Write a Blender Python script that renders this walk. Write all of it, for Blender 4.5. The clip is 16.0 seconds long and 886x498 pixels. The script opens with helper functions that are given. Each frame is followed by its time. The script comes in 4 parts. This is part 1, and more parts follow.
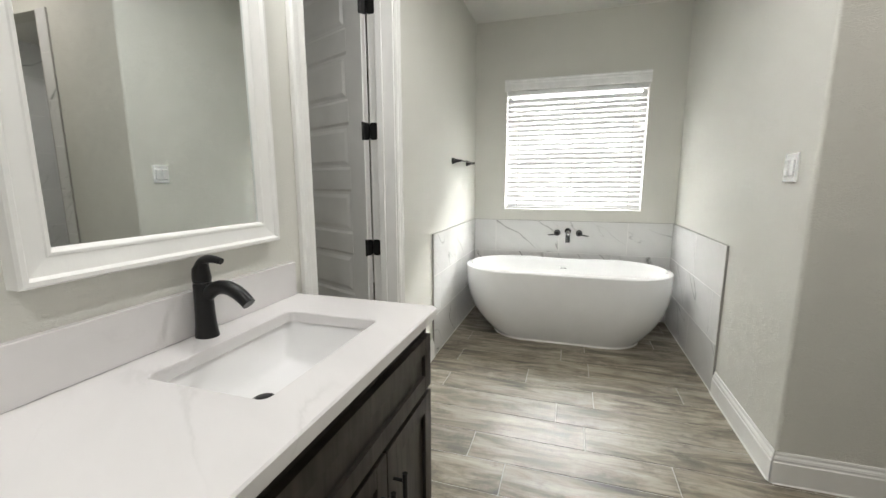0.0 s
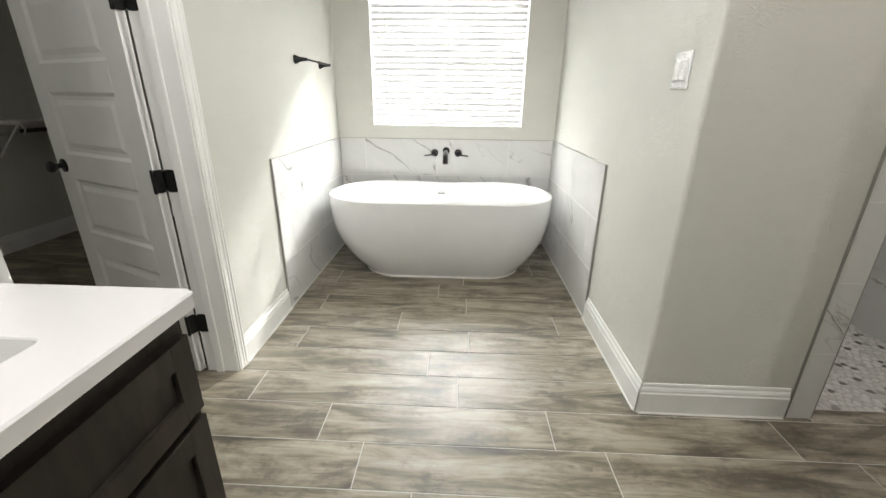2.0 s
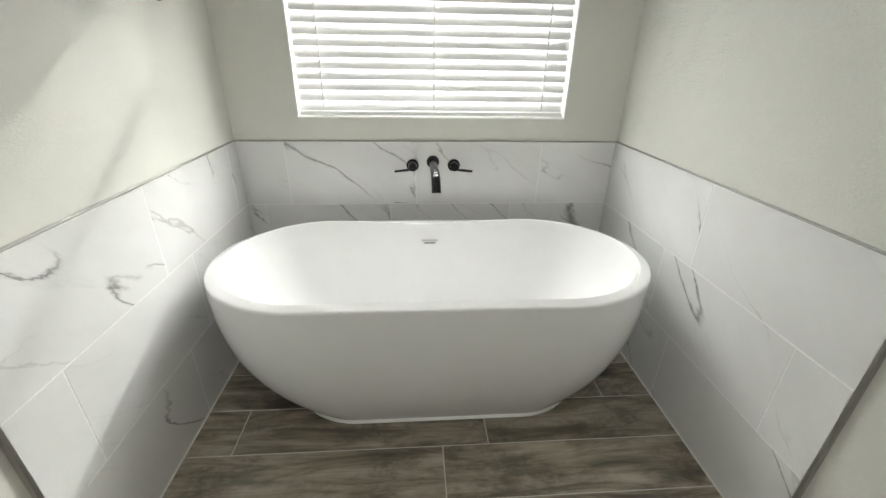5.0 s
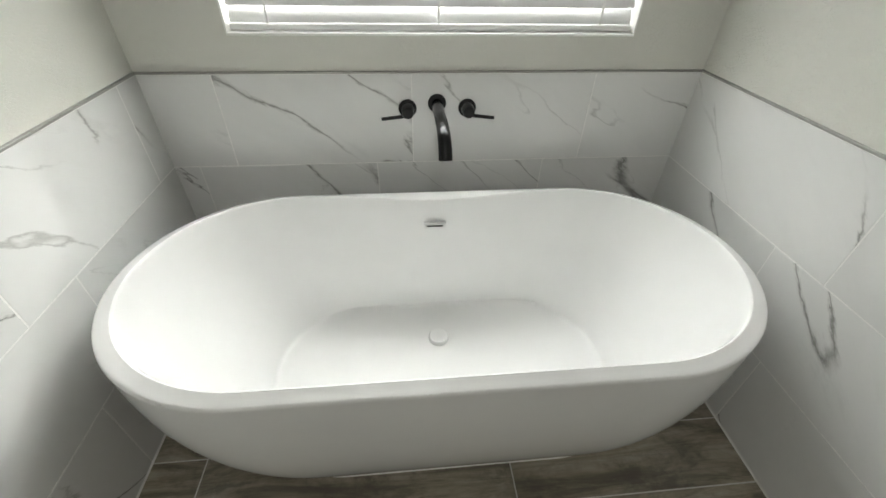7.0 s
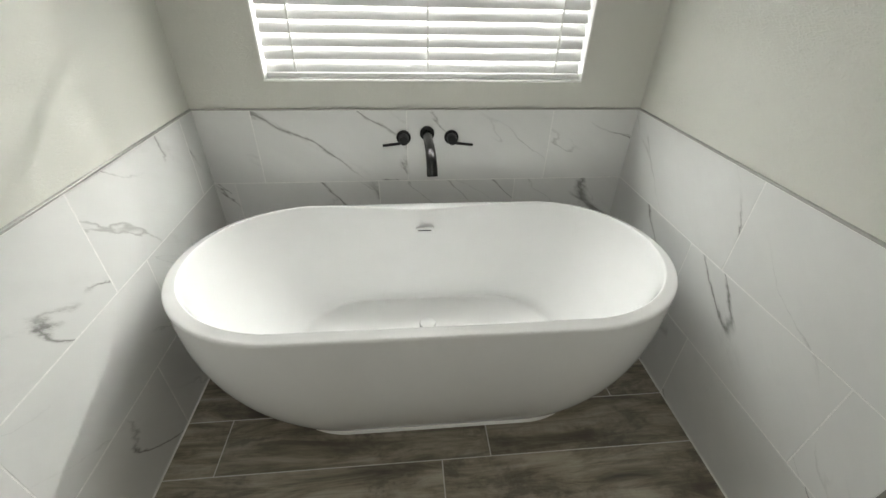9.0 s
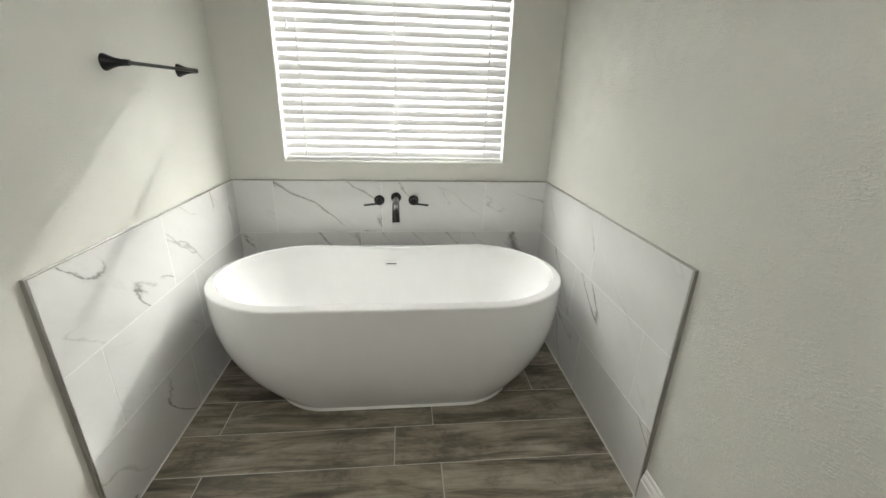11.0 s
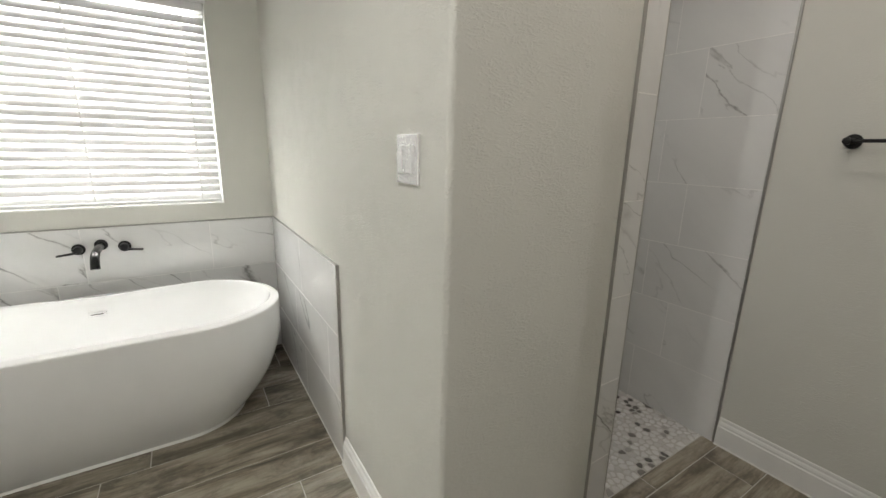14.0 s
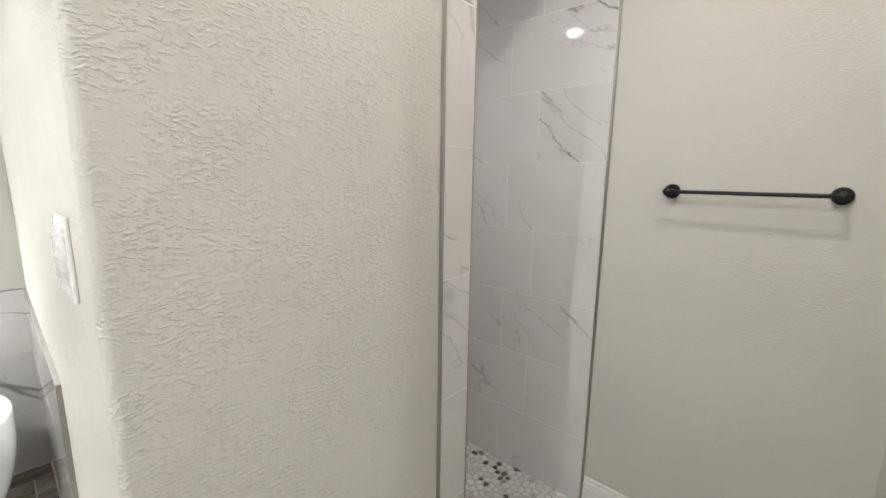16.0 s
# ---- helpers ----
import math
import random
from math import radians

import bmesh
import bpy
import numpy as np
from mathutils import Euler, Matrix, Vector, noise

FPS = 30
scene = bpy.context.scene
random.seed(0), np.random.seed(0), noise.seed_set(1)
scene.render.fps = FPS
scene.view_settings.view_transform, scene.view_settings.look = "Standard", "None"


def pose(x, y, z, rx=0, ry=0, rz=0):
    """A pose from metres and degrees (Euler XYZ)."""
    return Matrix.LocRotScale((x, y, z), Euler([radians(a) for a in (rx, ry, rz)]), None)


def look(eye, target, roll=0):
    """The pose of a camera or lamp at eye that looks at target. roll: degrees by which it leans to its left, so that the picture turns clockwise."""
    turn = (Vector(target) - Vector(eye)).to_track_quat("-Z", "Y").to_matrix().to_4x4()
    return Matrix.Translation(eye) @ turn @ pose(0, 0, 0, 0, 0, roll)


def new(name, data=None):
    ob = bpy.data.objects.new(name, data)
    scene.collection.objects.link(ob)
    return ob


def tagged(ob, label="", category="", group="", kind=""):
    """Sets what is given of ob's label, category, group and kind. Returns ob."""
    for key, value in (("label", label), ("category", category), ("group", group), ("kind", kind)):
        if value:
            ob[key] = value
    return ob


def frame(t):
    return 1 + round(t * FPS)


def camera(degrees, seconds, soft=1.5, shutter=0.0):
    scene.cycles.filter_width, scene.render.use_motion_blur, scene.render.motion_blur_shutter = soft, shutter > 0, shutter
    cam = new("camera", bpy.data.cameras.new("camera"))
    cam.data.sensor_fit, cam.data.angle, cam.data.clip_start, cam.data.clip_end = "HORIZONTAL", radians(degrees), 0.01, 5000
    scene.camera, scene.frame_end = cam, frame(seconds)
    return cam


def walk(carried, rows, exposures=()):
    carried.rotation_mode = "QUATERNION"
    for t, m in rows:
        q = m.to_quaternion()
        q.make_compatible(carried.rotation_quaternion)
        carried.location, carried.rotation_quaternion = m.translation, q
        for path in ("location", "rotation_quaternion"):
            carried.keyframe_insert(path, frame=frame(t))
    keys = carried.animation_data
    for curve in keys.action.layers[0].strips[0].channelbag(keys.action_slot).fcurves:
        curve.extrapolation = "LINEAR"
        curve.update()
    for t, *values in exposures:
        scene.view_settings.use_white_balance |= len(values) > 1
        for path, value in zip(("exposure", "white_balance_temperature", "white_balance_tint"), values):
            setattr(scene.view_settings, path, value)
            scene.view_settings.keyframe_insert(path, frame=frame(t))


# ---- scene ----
cam = camera(94.9, 16.0)
PATH = [
    (0, (0.756, 0.618, 1.287), (0.165, 2.502, 0.963), -0.1),
    (0.5, (0.82, 0.67, 1.221), (0.4, 2.579, 0.798), -0.0),
    (1, (0.861, 0.764, 1.202), (0.599, 2.673, 0.669), 0.3),
    (1.5, (0.897, 0.917, 1.209), (0.747, 2.811, 0.585), 0.5),
    (2, (0.864, 1.13, 1.243), (0.789, 3.003, 0.548), 0.7),
    (2.5, (0.824, 1.364, 1.278), (0.791, 3.228, 0.553), 0.7),
    (3, (0.791, 1.629, 1.288), (0.8, 3.483, 0.538), 1.0),
    (3.5, (0.772, 1.918, 1.296), (0.813, 3.773, 0.548), 1.0),
    (4, (0.708, 2.203, 1.278), (0.78, 4.055, 0.526), 1.1),
    (4.2, (0.678, 2.308, 1.279), (0.767, 4.158, 0.524), 1.1),
    (6.5, (0.632, 3.27, 1.275), (0.796, 4.885, 0.106), 1.2),
    (7, (0.623, 3.322, 1.284), (0.794, 4.878, 0.039), 1.5),
    (7.5, (0.637, 3.323, 1.289), (0.799, 4.843, -0.001), 1.5),
    (8, (0.649, 3.28, 1.296), (0.816, 4.805, 0.012), 1.6),
    (8.5, (0.654, 3.174, 1.322), (0.821, 4.751, 0.104), 1.5),
    (9, (0.643, 3.005, 1.366), (0.816, 4.657, 0.252), 1.5),
    (11.3, (0.824, 2.232, 1.381), (1.014, 4.112, 0.725), 1.5),
    (11.5, (0.849, 2.178, 1.384), (1.048, 4.064, 0.749), 1.3),
    (12, (0.883, 2.049, 1.38), (1.148, 3.94, 0.787), 1.2),
    (12.5, (0.943, 1.944, 1.361), (1.374, 3.817, 0.807), 1.4),
    (13, (1.025, 1.884, 1.363), (1.66, 3.705, 0.832), 1.4),
    (13.5, (1.095, 1.846, 1.368), (1.941, 3.588, 0.867), 1.3),
    (14, (1.164, 1.819, 1.369), (2.207, 3.459, 0.897), 1.2),
    (14.5, (1.249, 1.821, 1.39), (2.455, 3.353, 0.946), 1.2),
    (15, (1.353, 1.843, 1.423), (2.682, 3.28, 1.013), 1.1),
    (15.5, (1.458, 1.866, 1.449), (2.869, 3.234, 1.078), 0.9),
    (16, (1.576, 1.94, 1.466), (3.042, 3.255, 1.122), 0.8),
]
EXPOSURES = [(0, 1.58, 6350, 9), (1.5, 1.85, 6350, 9), (2.5, 1.88, 6400, 8), (3.5, 1.68, 6400, 7), (4.2, 1.47, 6400, 7), (6.5, 0.77, 6400, 6), (9, 0.82, 6450, 6), (11.5, 1.15, 6500, 7), (12.5, 1.15, 6500, 7), (13.5, 1.28, 6550, 8), (14.5, 1.62, 6450, 10), (16, 2.15, 6350, 12)]
walk(cam, [(t, look(eye, target, roll)) for t, eye, target, roll in PATH], EXPOSURES)

# ---- daylight and lamps ----
SUN_WAY = Vector((-0.60, -1.0, -0.645)).normalized()
world = bpy.data.worlds.new("sky")
scene.world = world
world.use_nodes = True
wn = world.node_tree.nodes
sky = wn.new("ShaderNodeTexSky")
sky.sky_type, sky.sun_disc = "NISHITA", False
sky.sun_elevation = math.asin(-SUN_WAY.z)
sky.sun_rotation = math.atan2(-SUN_WAY.x, -SUN_WAY.y)
sky.dust_density = 2.0
world.node_tree.links.new(sky.outputs[0], wn["Background"].inputs[0])
wn["Background"].inputs[1].default_value = 0.15

sun = new("sun", bpy.data.lights.new("sun", "SUN"))
sun.data.energy, sun.data.angle, sun.data.color = 4.1, radians(2.8), (1.0, 0.985, 0.945)
sun.matrix_world = look((0, 0, 0), SUN_WAY)


# the sky's light at the window, just outside the glass
skylight = new("window_daylight", bpy.data.lights.new("window_daylight", "AREA"))
skylight.data.shape, skylight.data.size, skylight.data.size_y = "RECTANGLE", 1.90, 1.10
skylight.data.energy, skylight.data.spread, skylight.data.color = 42.0, radians(115), (1.0, 0.995, 0.97)
skylight.matrix_world = look((0.7435, 5.10, 1.84), (0.7435, 3.76, 0.99))


def room_lamp(name, place, watts, colour, radius):
    lamp = new(name, bpy.data.lights.new(name, "AREA"))
    lamp.data.shape, lamp.data.size, lamp.data.energy, lamp.data.color = "DISK", radius * 2, watts, colour
    lamp.location = place
    return lamp


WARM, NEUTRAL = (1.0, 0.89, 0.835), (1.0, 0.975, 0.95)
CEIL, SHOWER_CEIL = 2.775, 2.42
# first two and last are added fill; passage and shower lamps are inferred
RECESSED_UNSEEN = [(0.75, 0.1, CEIL, 5.0, NEUTRAL), (0.75, 2.35, CEIL, 5.4, NEUTRAL), (2.38, 2.1, CEIL, 1.9, WARM), (2.2, 3.22, SHOWER_CEIL, 1.25, NEUTRAL), (-1.5, 1.7, CEIL, 2.0, NEUTRAL)]
for x, y, z, watts, colour in RECESSED_UNSEEN:
    room_lamp("lamp_unseen_recessed", (x, y, z - 0.012), watts, colour, 0.04)
BULBS = [1.08, 1.30, 1.52, 1.74]
for y in BULBS:
    bulb = new("lamp_vanity", bpy.data.lights.new("lamp_vanity", "POINT"))
    bulb.data.energy, bulb.data.shadow_soft_size, bulb.data.color = 1.3, 0.035, NEUTRAL
    bulb.location = (-0.06, y, 2.2)

# ---- plan ----
XL, XR, YB = -0.18, 1.645, 4.69          # alcove: vanity wall, opposite wall, window wall
YP, YS, XE = 2.56, 1.69, 3.24            # passage to the shower: pier face, south wall, end wall
YSOUTH = -1.5                            # wall behind the walk
XNIB, YIN, XSH, YSH = 2.357, 2.68, 1.775, 4.5   # shower opening and inner walls
YT, ZT = 3.348, 0.915                    # wall tile: outer end and top


# ---- materials ----
class Mat:
    """A node material with short helpers."""

    def __init__(self, name, rough=0.5, metal=0.0, spec=0.5, colour=(0.8, 0.8, 0.8)):
        self.m = bpy.data.materials.new(name)
        self.m.use_nodes = True
        self.t = self.m.node_tree
        self.b = self.t.nodes["Principled BSDF"]
        self.b.inputs["Roughness"].default_value = rough
        self.b.inputs["Metallic"].default_value = metal
        self.b.inputs["Specular IOR Level"].default_value = spec
        self.b.inputs["Base Color"].default_value = (*colour, 1)

    def node(self, kind, **inputs):
        n = self.t.nodes.new(kind)
        for k, v in inputs.items():
            self.put(n.inputs[k.replace("_", " ")], v)
        return n

    def put(self, socket, v):
        if isinstance(v, bpy.types.NodeSocket):
            self.t.links.new(v, socket)
        else:
            socket.default_value = v

    def maths(self, op, a, b=0.0, c=0.0, clamp=False):
        n = self.t.nodes.new("ShaderNodeMath")
        n.operation, n.use_clamp = op, clamp
        for s, v in zip(n.inputs, (a, b, c)):
            self.put(s, v)
        return n.outputs[0]

    def vmaths(self, op, a, b=(0, 0, 0)):
        n = self.t.nodes.new("ShaderNodeVectorMath")
        n.operation = op
        self.put(n.inputs[0], a)
        self.put(n.inputs[1], b)
        return n.outputs[0]

    def place(self, scale=(1, 1, 1), spread=0.0, local=False):
        """World position, moved for each object by its own random amount."""
        if local:
            v = self.t.nodes.new("ShaderNodeTexCoord").outputs["Object"]
        else:
            v = self.t.nodes.new("ShaderNodeNewGeometry").outputs["Position"]
        if spread:
            r = self.t.nodes.new("ShaderNodeObjectInfo").outputs["Random"]
            off = self.node("ShaderNodeCombineXYZ", X=self.maths("MULTIPLY", r, spread), Y=self.maths("MULTIPLY", r, spread * 1.7), Z=self.maths("MULTIPLY", r, spread * 2.3)).outputs[0]
            v = self.vmaths("ADD", v, off)
        return self.vmaths("MULTIPLY", v, scale)

    def noise(self, vector, scale, detail=4.0, rough=0.5, distortion=0.0):
        return self.node("ShaderNodeTexNoise", Vector=vector, Scale=scale, Detail=detail, Roughness=rough, Distortion=distortion).outputs["Fac"]

    def ramp(self, fac, stops):
        n = self.t.nodes.new("ShaderNodeValToRGB")
        e = n.color_ramp.elements
        while len(e) < len(stops):
            e.new(0.5)
        for el, (p, c) in zip(e, stops):
            el.position, el.color = p, ((c, c, c, 1) if isinstance(c, (int, float)) else (*c, 1))
        self.put(n.inputs[0], fac)
        return n.outputs[0]

    def mix(self, fac, a, b):
        n = self.t.nodes.new("ShaderNodeMix")
        n.data_type = "RGBA"
        self.put(n.inputs[0], fac)
        for s, v in ((n.inputs[6], a), (n.inputs[7], b)):
            self.put(s, (*v, 1) if isinstance(v, tuple) else v)
        return n.outputs[2]

    def colour(self, v):
        self.put(self.b.inputs["Base Color"], v)
        return self

    def rough(self, v):
        self.put(self.b.inputs["Roughness"], v)
        return self

    def bump(self, height, distance, strength=1.0):
        n = self.node("ShaderNodeBump", Height=height, Distance=distance, Strength=strength)
        self.put(self.b.inputs["Normal"], n.outputs[0])
        return self


def wall_paint(name, tone, relief=0.0005):
    m = Mat(name, rough=0.55, spec=0.3)
    p = m.place()
    cloud = m.noise(p, 1.6, 3)
    m.colour(m.ramp(cloud, [(0.3, tuple(c * 0.965 for c in tone)), (0.7, tuple(min(1, c * 1.02) for c in tone))]))
    # knock-down texture: flat plaster with short broken ridges, gathered in patches, over a fine stipple
    warp = m.vmaths("ADD", p, m.vmaths("MULTIPLY", m.node("ShaderNodeTexNoise", Vector=p, Scale=26.0, Detail=3.0).outputs["Color"], (0.022, 0.022, 0.022)))
    n = m.noise(m.vmaths("MULTIPLY", warp, (1, 1, 2.4)), 82, 2.5, 0.55)
    ridge = m.ramp(n, [(0.50, 0.0), (0.565, 0.75), (0.64, 1.0)])
    where = m.ramp(m.noise(p, 13, 3, 0.6), [(0.38, 0.15), (0.58, 1.0)])
    fine = m.noise(p, 240, 2)
    m.bump(m.maths("MULTIPLY_ADD", ridge, where, m.maths("MULTIPLY", fine, 0.10)), relief, 0.75)
    return m.m


GREIGE = wall_paint("greige_wall_paint", (0.655, 0.648, 0.598))
GREIGE_COARSE = wall_paint("greige_wall_paint_heavy_texture", (0.655, 0.648, 0.598), 0.0017)
CEILING = wall_paint("white_ceiling_paint", (0.74, 0.73, 0.69))


def white_trim():
    m = Mat("white_trim_paint", rough=0.32, spec=0.45)
    n = m.noise(m.place(), 7, 3)
    m.colour(m.ramp(n, [(0.3, (0.77, 0.765, 0.74)), (0.7, (0.82, 0.815, 0.79))]))
    m.bump(m.noise(m.place((1, 1, 0.2)), 160, 2), 0.0004, 0.4)
    return m.m


TRIM = white_trim()


def plank_floor():
    m = Mat("grey_wood_look_porcelain", spec=1.0)
    p = m.place((1, 1, 1), spread=37.0)
    grain = m.noise(m.vmaths("MULTIPLY", p, (4.0, 120, 1)), 1.0, 6, 0.66, 0.3)
    streak = m.noise(m.vmaths("MULTIPLY", p, (2.2, 13, 1)), 1.0, 9, 0.66, 0.7)
    cloud = m.noise(m.vmaths("MULTIPLY", p, (3.0, 7.5, 1)), 1.0, 6, 0.66, 0.5)
    scuff = m.noise(m.vmaths("MULTIPLY", p, (38, 26, 1)), 1.0, 5, 0.7, 0.2)
    base = m.ramp(streak, [(0.32, (0.040, 0.031, 0.022)), (0.43, (0.145, 0.122, 0.086)), (0.53, (0.285, 0.252, 0.192)), (0.66, (0.395, 0.358, 0.288)), (0.80, (0.47, 0.432, 0.358))])
    dark = m.ramp(grain, [(0.32, 0.72), (0.48, 1.0), (0.7, 1.08)])
    c = m.mix(1.0, base, dark)
    mul = [n for n in m.t.nodes if n.bl_idname == "ShaderNodeMix"][-1]
    mul.blend_type = "MULTIPLY"
    # worn brown clouds with a broken edge
    worn = m.ramp(m.maths("MULTIPLY_ADD", scuff, 0.22, cloud), [(0.48, 0.75), (0.56, 0.28), (0.64, 0.0)])
    c = m.mix(worn, c, (0.060, 0.046, 0.031))
    r = m.t.nodes.new("ShaderNodeObjectInfo").outputs["Random"]
    shade = m.maths("MULTIPLY_ADD", r, 0.24, 0.86)
    hsv = m.node("ShaderNodeHueSaturation", Color=c, Value=shade, Saturation=1.1)
    m.colour(hsv.outputs[0])
    m.rough(m.ramp(streak, [(0.3, 0.51), (0.7, 0.42)]))
    m.bump(m.maths("ADD", grain, m.maths("MULTIPLY", scuff, 0.5)), 0.0008, 0.4)
    return m.m


PLANK = plank_floor()


def grout(name, tone):
    m = Mat(name, rough=0.85, spec=0.2)
    m.colour(m.ramp(m.noise(m.place(), 90, 3), [(0.3, tuple(c * 0.85 for c in tone)), (0.7, tone)]))
    m.bump(m.noise(m.place(), 300, 2), 0.001, 0.5)
    return m.m


GROUT_FLOOR = grout("pale_floor_grout", (0.62, 0.60, 0.56))
GROUT_WHITE = grout("white_wall_grout", (0.84, 0.83, 0.81))


def marble(name, base, vein, rough, amount=1.0):
    """White marble-look: a few thin warped diagonal veins, some with a smoky patch beside them."""
    m = Mat(name, rough=rough, spec=0.5)
    p = m.place((1, 1, 1), spread=31.0, local=True)
    turn = m.node("ShaderNodeVectorRotate", Vector=p, Angle=radians(38))
    p = m.vmaths("MULTIPLY", turn.outputs[0], (0.46, 1.5, 1.0))
    warp = m.vmaths("ADD", p, m.vmaths("MULTIPLY", m.node("ShaderNodeTexNoise", Vector=p, Scale=3.4, Detail=9.0, Roughness=0.66).outputs["Color"], (0.16, 0.16, 0.16)))
    n1 = m.noise(warp, 1.75, 1.5, 0.4)
    thin = m.maths("ABSOLUTE", m.maths("SUBTRACT", n1, 0.5))
    line = m.ramp(thin, [(0.0, 1.0), (0.002, 0.6), (0.0055, 0.0)])
    where = m.ramp(m.noise(p, 2.6, 3), [(0.46, 0.0), (0.57, 1.0)])
    n2 = m.noise(m.vmaths("ADD", warp, (4.1, 2.2, 7.7)), 3.1, 2.5, 0.5)
    hair = m.ramp(m.maths("ABSOLUTE", m.maths("SUBTRACT", n2, 0.5)), [(0.0, 1.0), (0.008, 0.0)])
    where2 = m.ramp(m.noise(m.vmaths("ADD", p, (9.0, 3.0, 1.0)), 2.2, 2), [(0.52, 0.0), (0.66, 0.55)])
    patch = m.maths("MULTIPLY", m.ramp(thin, [(0.0, 1.0), (0.06, 0.0)]), m.ramp(m.noise(p, 9.0, 7, 0.72), [(0.55, 0.0), (0.72, 0.26)]))
    v = m.maths("MAXIMUM", m.maths("MULTIPLY", line, where), m.maths("MULTIPLY", hair, where2))
    v = m.maths("MAXIMUM", v, m.maths("MULTIPLY", patch, where))
    v = m.maths("MULTIPLY", v, amount, clamp=True)
    cloud = m.ramp(m.noise(warp, 2.4, 5, 0.6), [(0.35, tuple(c * 0.93 for c in base)), (0.65, base)])
    m.colour(m.mix(v, cloud, vein))
    m.bump(m.noise(p, 3.0, 1), 0.0008, 0.15)
    return m.m


MARBLE = marble("white_veined_porcelain", (0.73, 0.727, 0.715), (0.25, 0.245, 0.235), 0.05, 1.0)
QUARTZ = marble("white_quartz", (0.735, 0.715, 0.71), (0.50, 0.49, 0.48), 0.22, 0.30)


def plain(name, colour, rough, metal=0.0, spec=0.5, grain=120.0, vary=0.06, bump=0.0003):
    m = Mat(name, rough=rough, metal=metal, spec=spec)
    p = m.place()
    n = m.noise(p, grain * 0.1, 4)
    m.colour(m.ramp(n, [(0.3, tuple(c * (1 - vary) for c in colour)), (0.7, tuple(min(1, c * (1 + vary)) for c in colour))]))
    m.rough(m.ramp(n, [(0.3, rough * 0.9), (0.7, min(1, rough * 1.12))]))
    if bump:
        m.bump(m.noise(p, grain, 2), bump, 0.4)
    return m.m


BLACK = plain("matt_black_metal", (0.012, 0.012, 0.012), 0.32, 0.4)
GLOSS_BLACK = plain("oiled_black_metal", (0.03, 0.03, 0.03), 0.20, 0.8, bump=0)
ACRYLIC = plain("white_tub_acrylic", (0.78, 0.778, 0.77), 0.06, vary=0.01, bump=0)
CHINA = plain("white_vitreous_china", (0.84, 0.835, 0.83), 0.10, vary=0.01, bump=0)
PLASTIC = plain("white_switch_plastic", (0.80, 0.80, 0.79), 0.25, vary=0.02)
STEEL = plain("satin_edge_metal", (0.42, 0.41, 0.39), 0.36, 0.9)
CAULK = plain("white_caulk", (0.74, 0.73, 0.70), 0.5)
SLOT = plain("dark_slot", (0.02, 0.02, 0.02), 0.6, bump=0)
ROD = plain("bronze_closet_rod", (0.06, 0.05, 0.045), 0.35, 0.7)
CORD = plain("white_ladder_cord", (0.8, 0.8, 0.78), 0.7)
VINYL = plain("white_window_vinyl", (0.8, 0.8, 0.79), 0.35)
SOIL = plain("dry_grass_ground", (0.42, 0.41, 0.37), 0.95, grain=8, vary=0.15, bump=0.01)
STUCCO = plain("tan_outside_stucco", (0.45, 0.41, 0.35), 0.9, grain=80, bump=0.002)


def espresso():
    m = Mat("espresso_stained_wood", rough=0.38, spec=0.4)
    p = m.place((1, 1, 1), spread=11.0)
    g = m.noise(m.vmaths("MULTIPLY", p, (30, 30, 2.2)), 1.0, 5, 0.6, 0.4)
    m.colour(m.ramp(g, [(0.3, (0.010, 0.008, 0.006)), (0.55, (0.022, 0.017, 0.013)), (0.75, (0.036, 0.028, 0.022))]))
    m.rough(m.ramp(g, [(0.3, 0.46), (0.7, 0.34)]))
    m.bump(g, 0.0005, 0.4)
    return m.m


ESPRESSO = espresso()


def blind_white():
    """White slats that let a little daylight through."""
    m = Mat("white_blind_slat", rough=0.45)
    n = m.noise(m.place((3, 60, 60)), 1.0, 3)
    m.colour(m.ramp(n, [(0.3, (0.70, 0.70, 0.695)), (0.7, (0.74, 0.74, 0.735))]))
    tr = m.node("ShaderNodeBsdfTranslucent", Color=(0.85, 0.86, 0.86, 1))
    mx = m.node("ShaderNodeMixShader", Fac=0.032)
    m.t.links.new(m.b.outputs[0], mx.inputs[1])
    m.t.links.new(tr.outputs[0], mx.inputs[2])
    m.t.links.new(mx.outputs[0], m.t.nodes["Material Output"].inputs[0])
    return m.m


BLIND = blind_white()


def glass():
    m = Mat("window_glass", rough=0.0, colour=(1, 1, 1))
    m.b.inputs["Transmission Weight"].default_value = 1.0
    m.b.inputs["IOR"].default_value = 1.45
    return m.m


GLASS = glass()
MIRROR = Mat("silvered_mirror", rough=0.015, metal=1.0, colour=(0.74, 0.77, 0.755)).m


def lit(name, colour, strength):
    m = Mat(name, colour=(0.9, 0.9, 0.9))
    m.b.inputs["Emission Color"].default_value = (*colour, 1)
    m.b.inputs["Emission Strength"].default_value = strength
    return m.m


LED = lit("lit_lamp_lens", (1.0, 0.95, 0.88), 4.0)


def pebble():
    m = Mat("river_pebble", rough=0.35)
    r = m.t.nodes.new("ShaderNodeObjectInfo").outputs["Random"]
    tone = m.ramp(r, [(0.0, (0.055, 0.050, 0.045)), (0.085, (0.10, 0.09, 0.08)), (0.13, (0.30, 0.28, 0.26)), (0.17, (0.60, 0.585, 0.56)), (0.5, (0.70, 0.69, 0.67)), (1.0, (0.78, 0.775, 0.76))])
    n = m.noise(m.place(spread=5.0), 60, 4)
    m.colour(m.mix(m.maths("MULTIPLY", n, 0.25), tone, (0.5, 0.48, 0.45)))
    m.bump(n, 0.0006, 0.3)
    return m.m


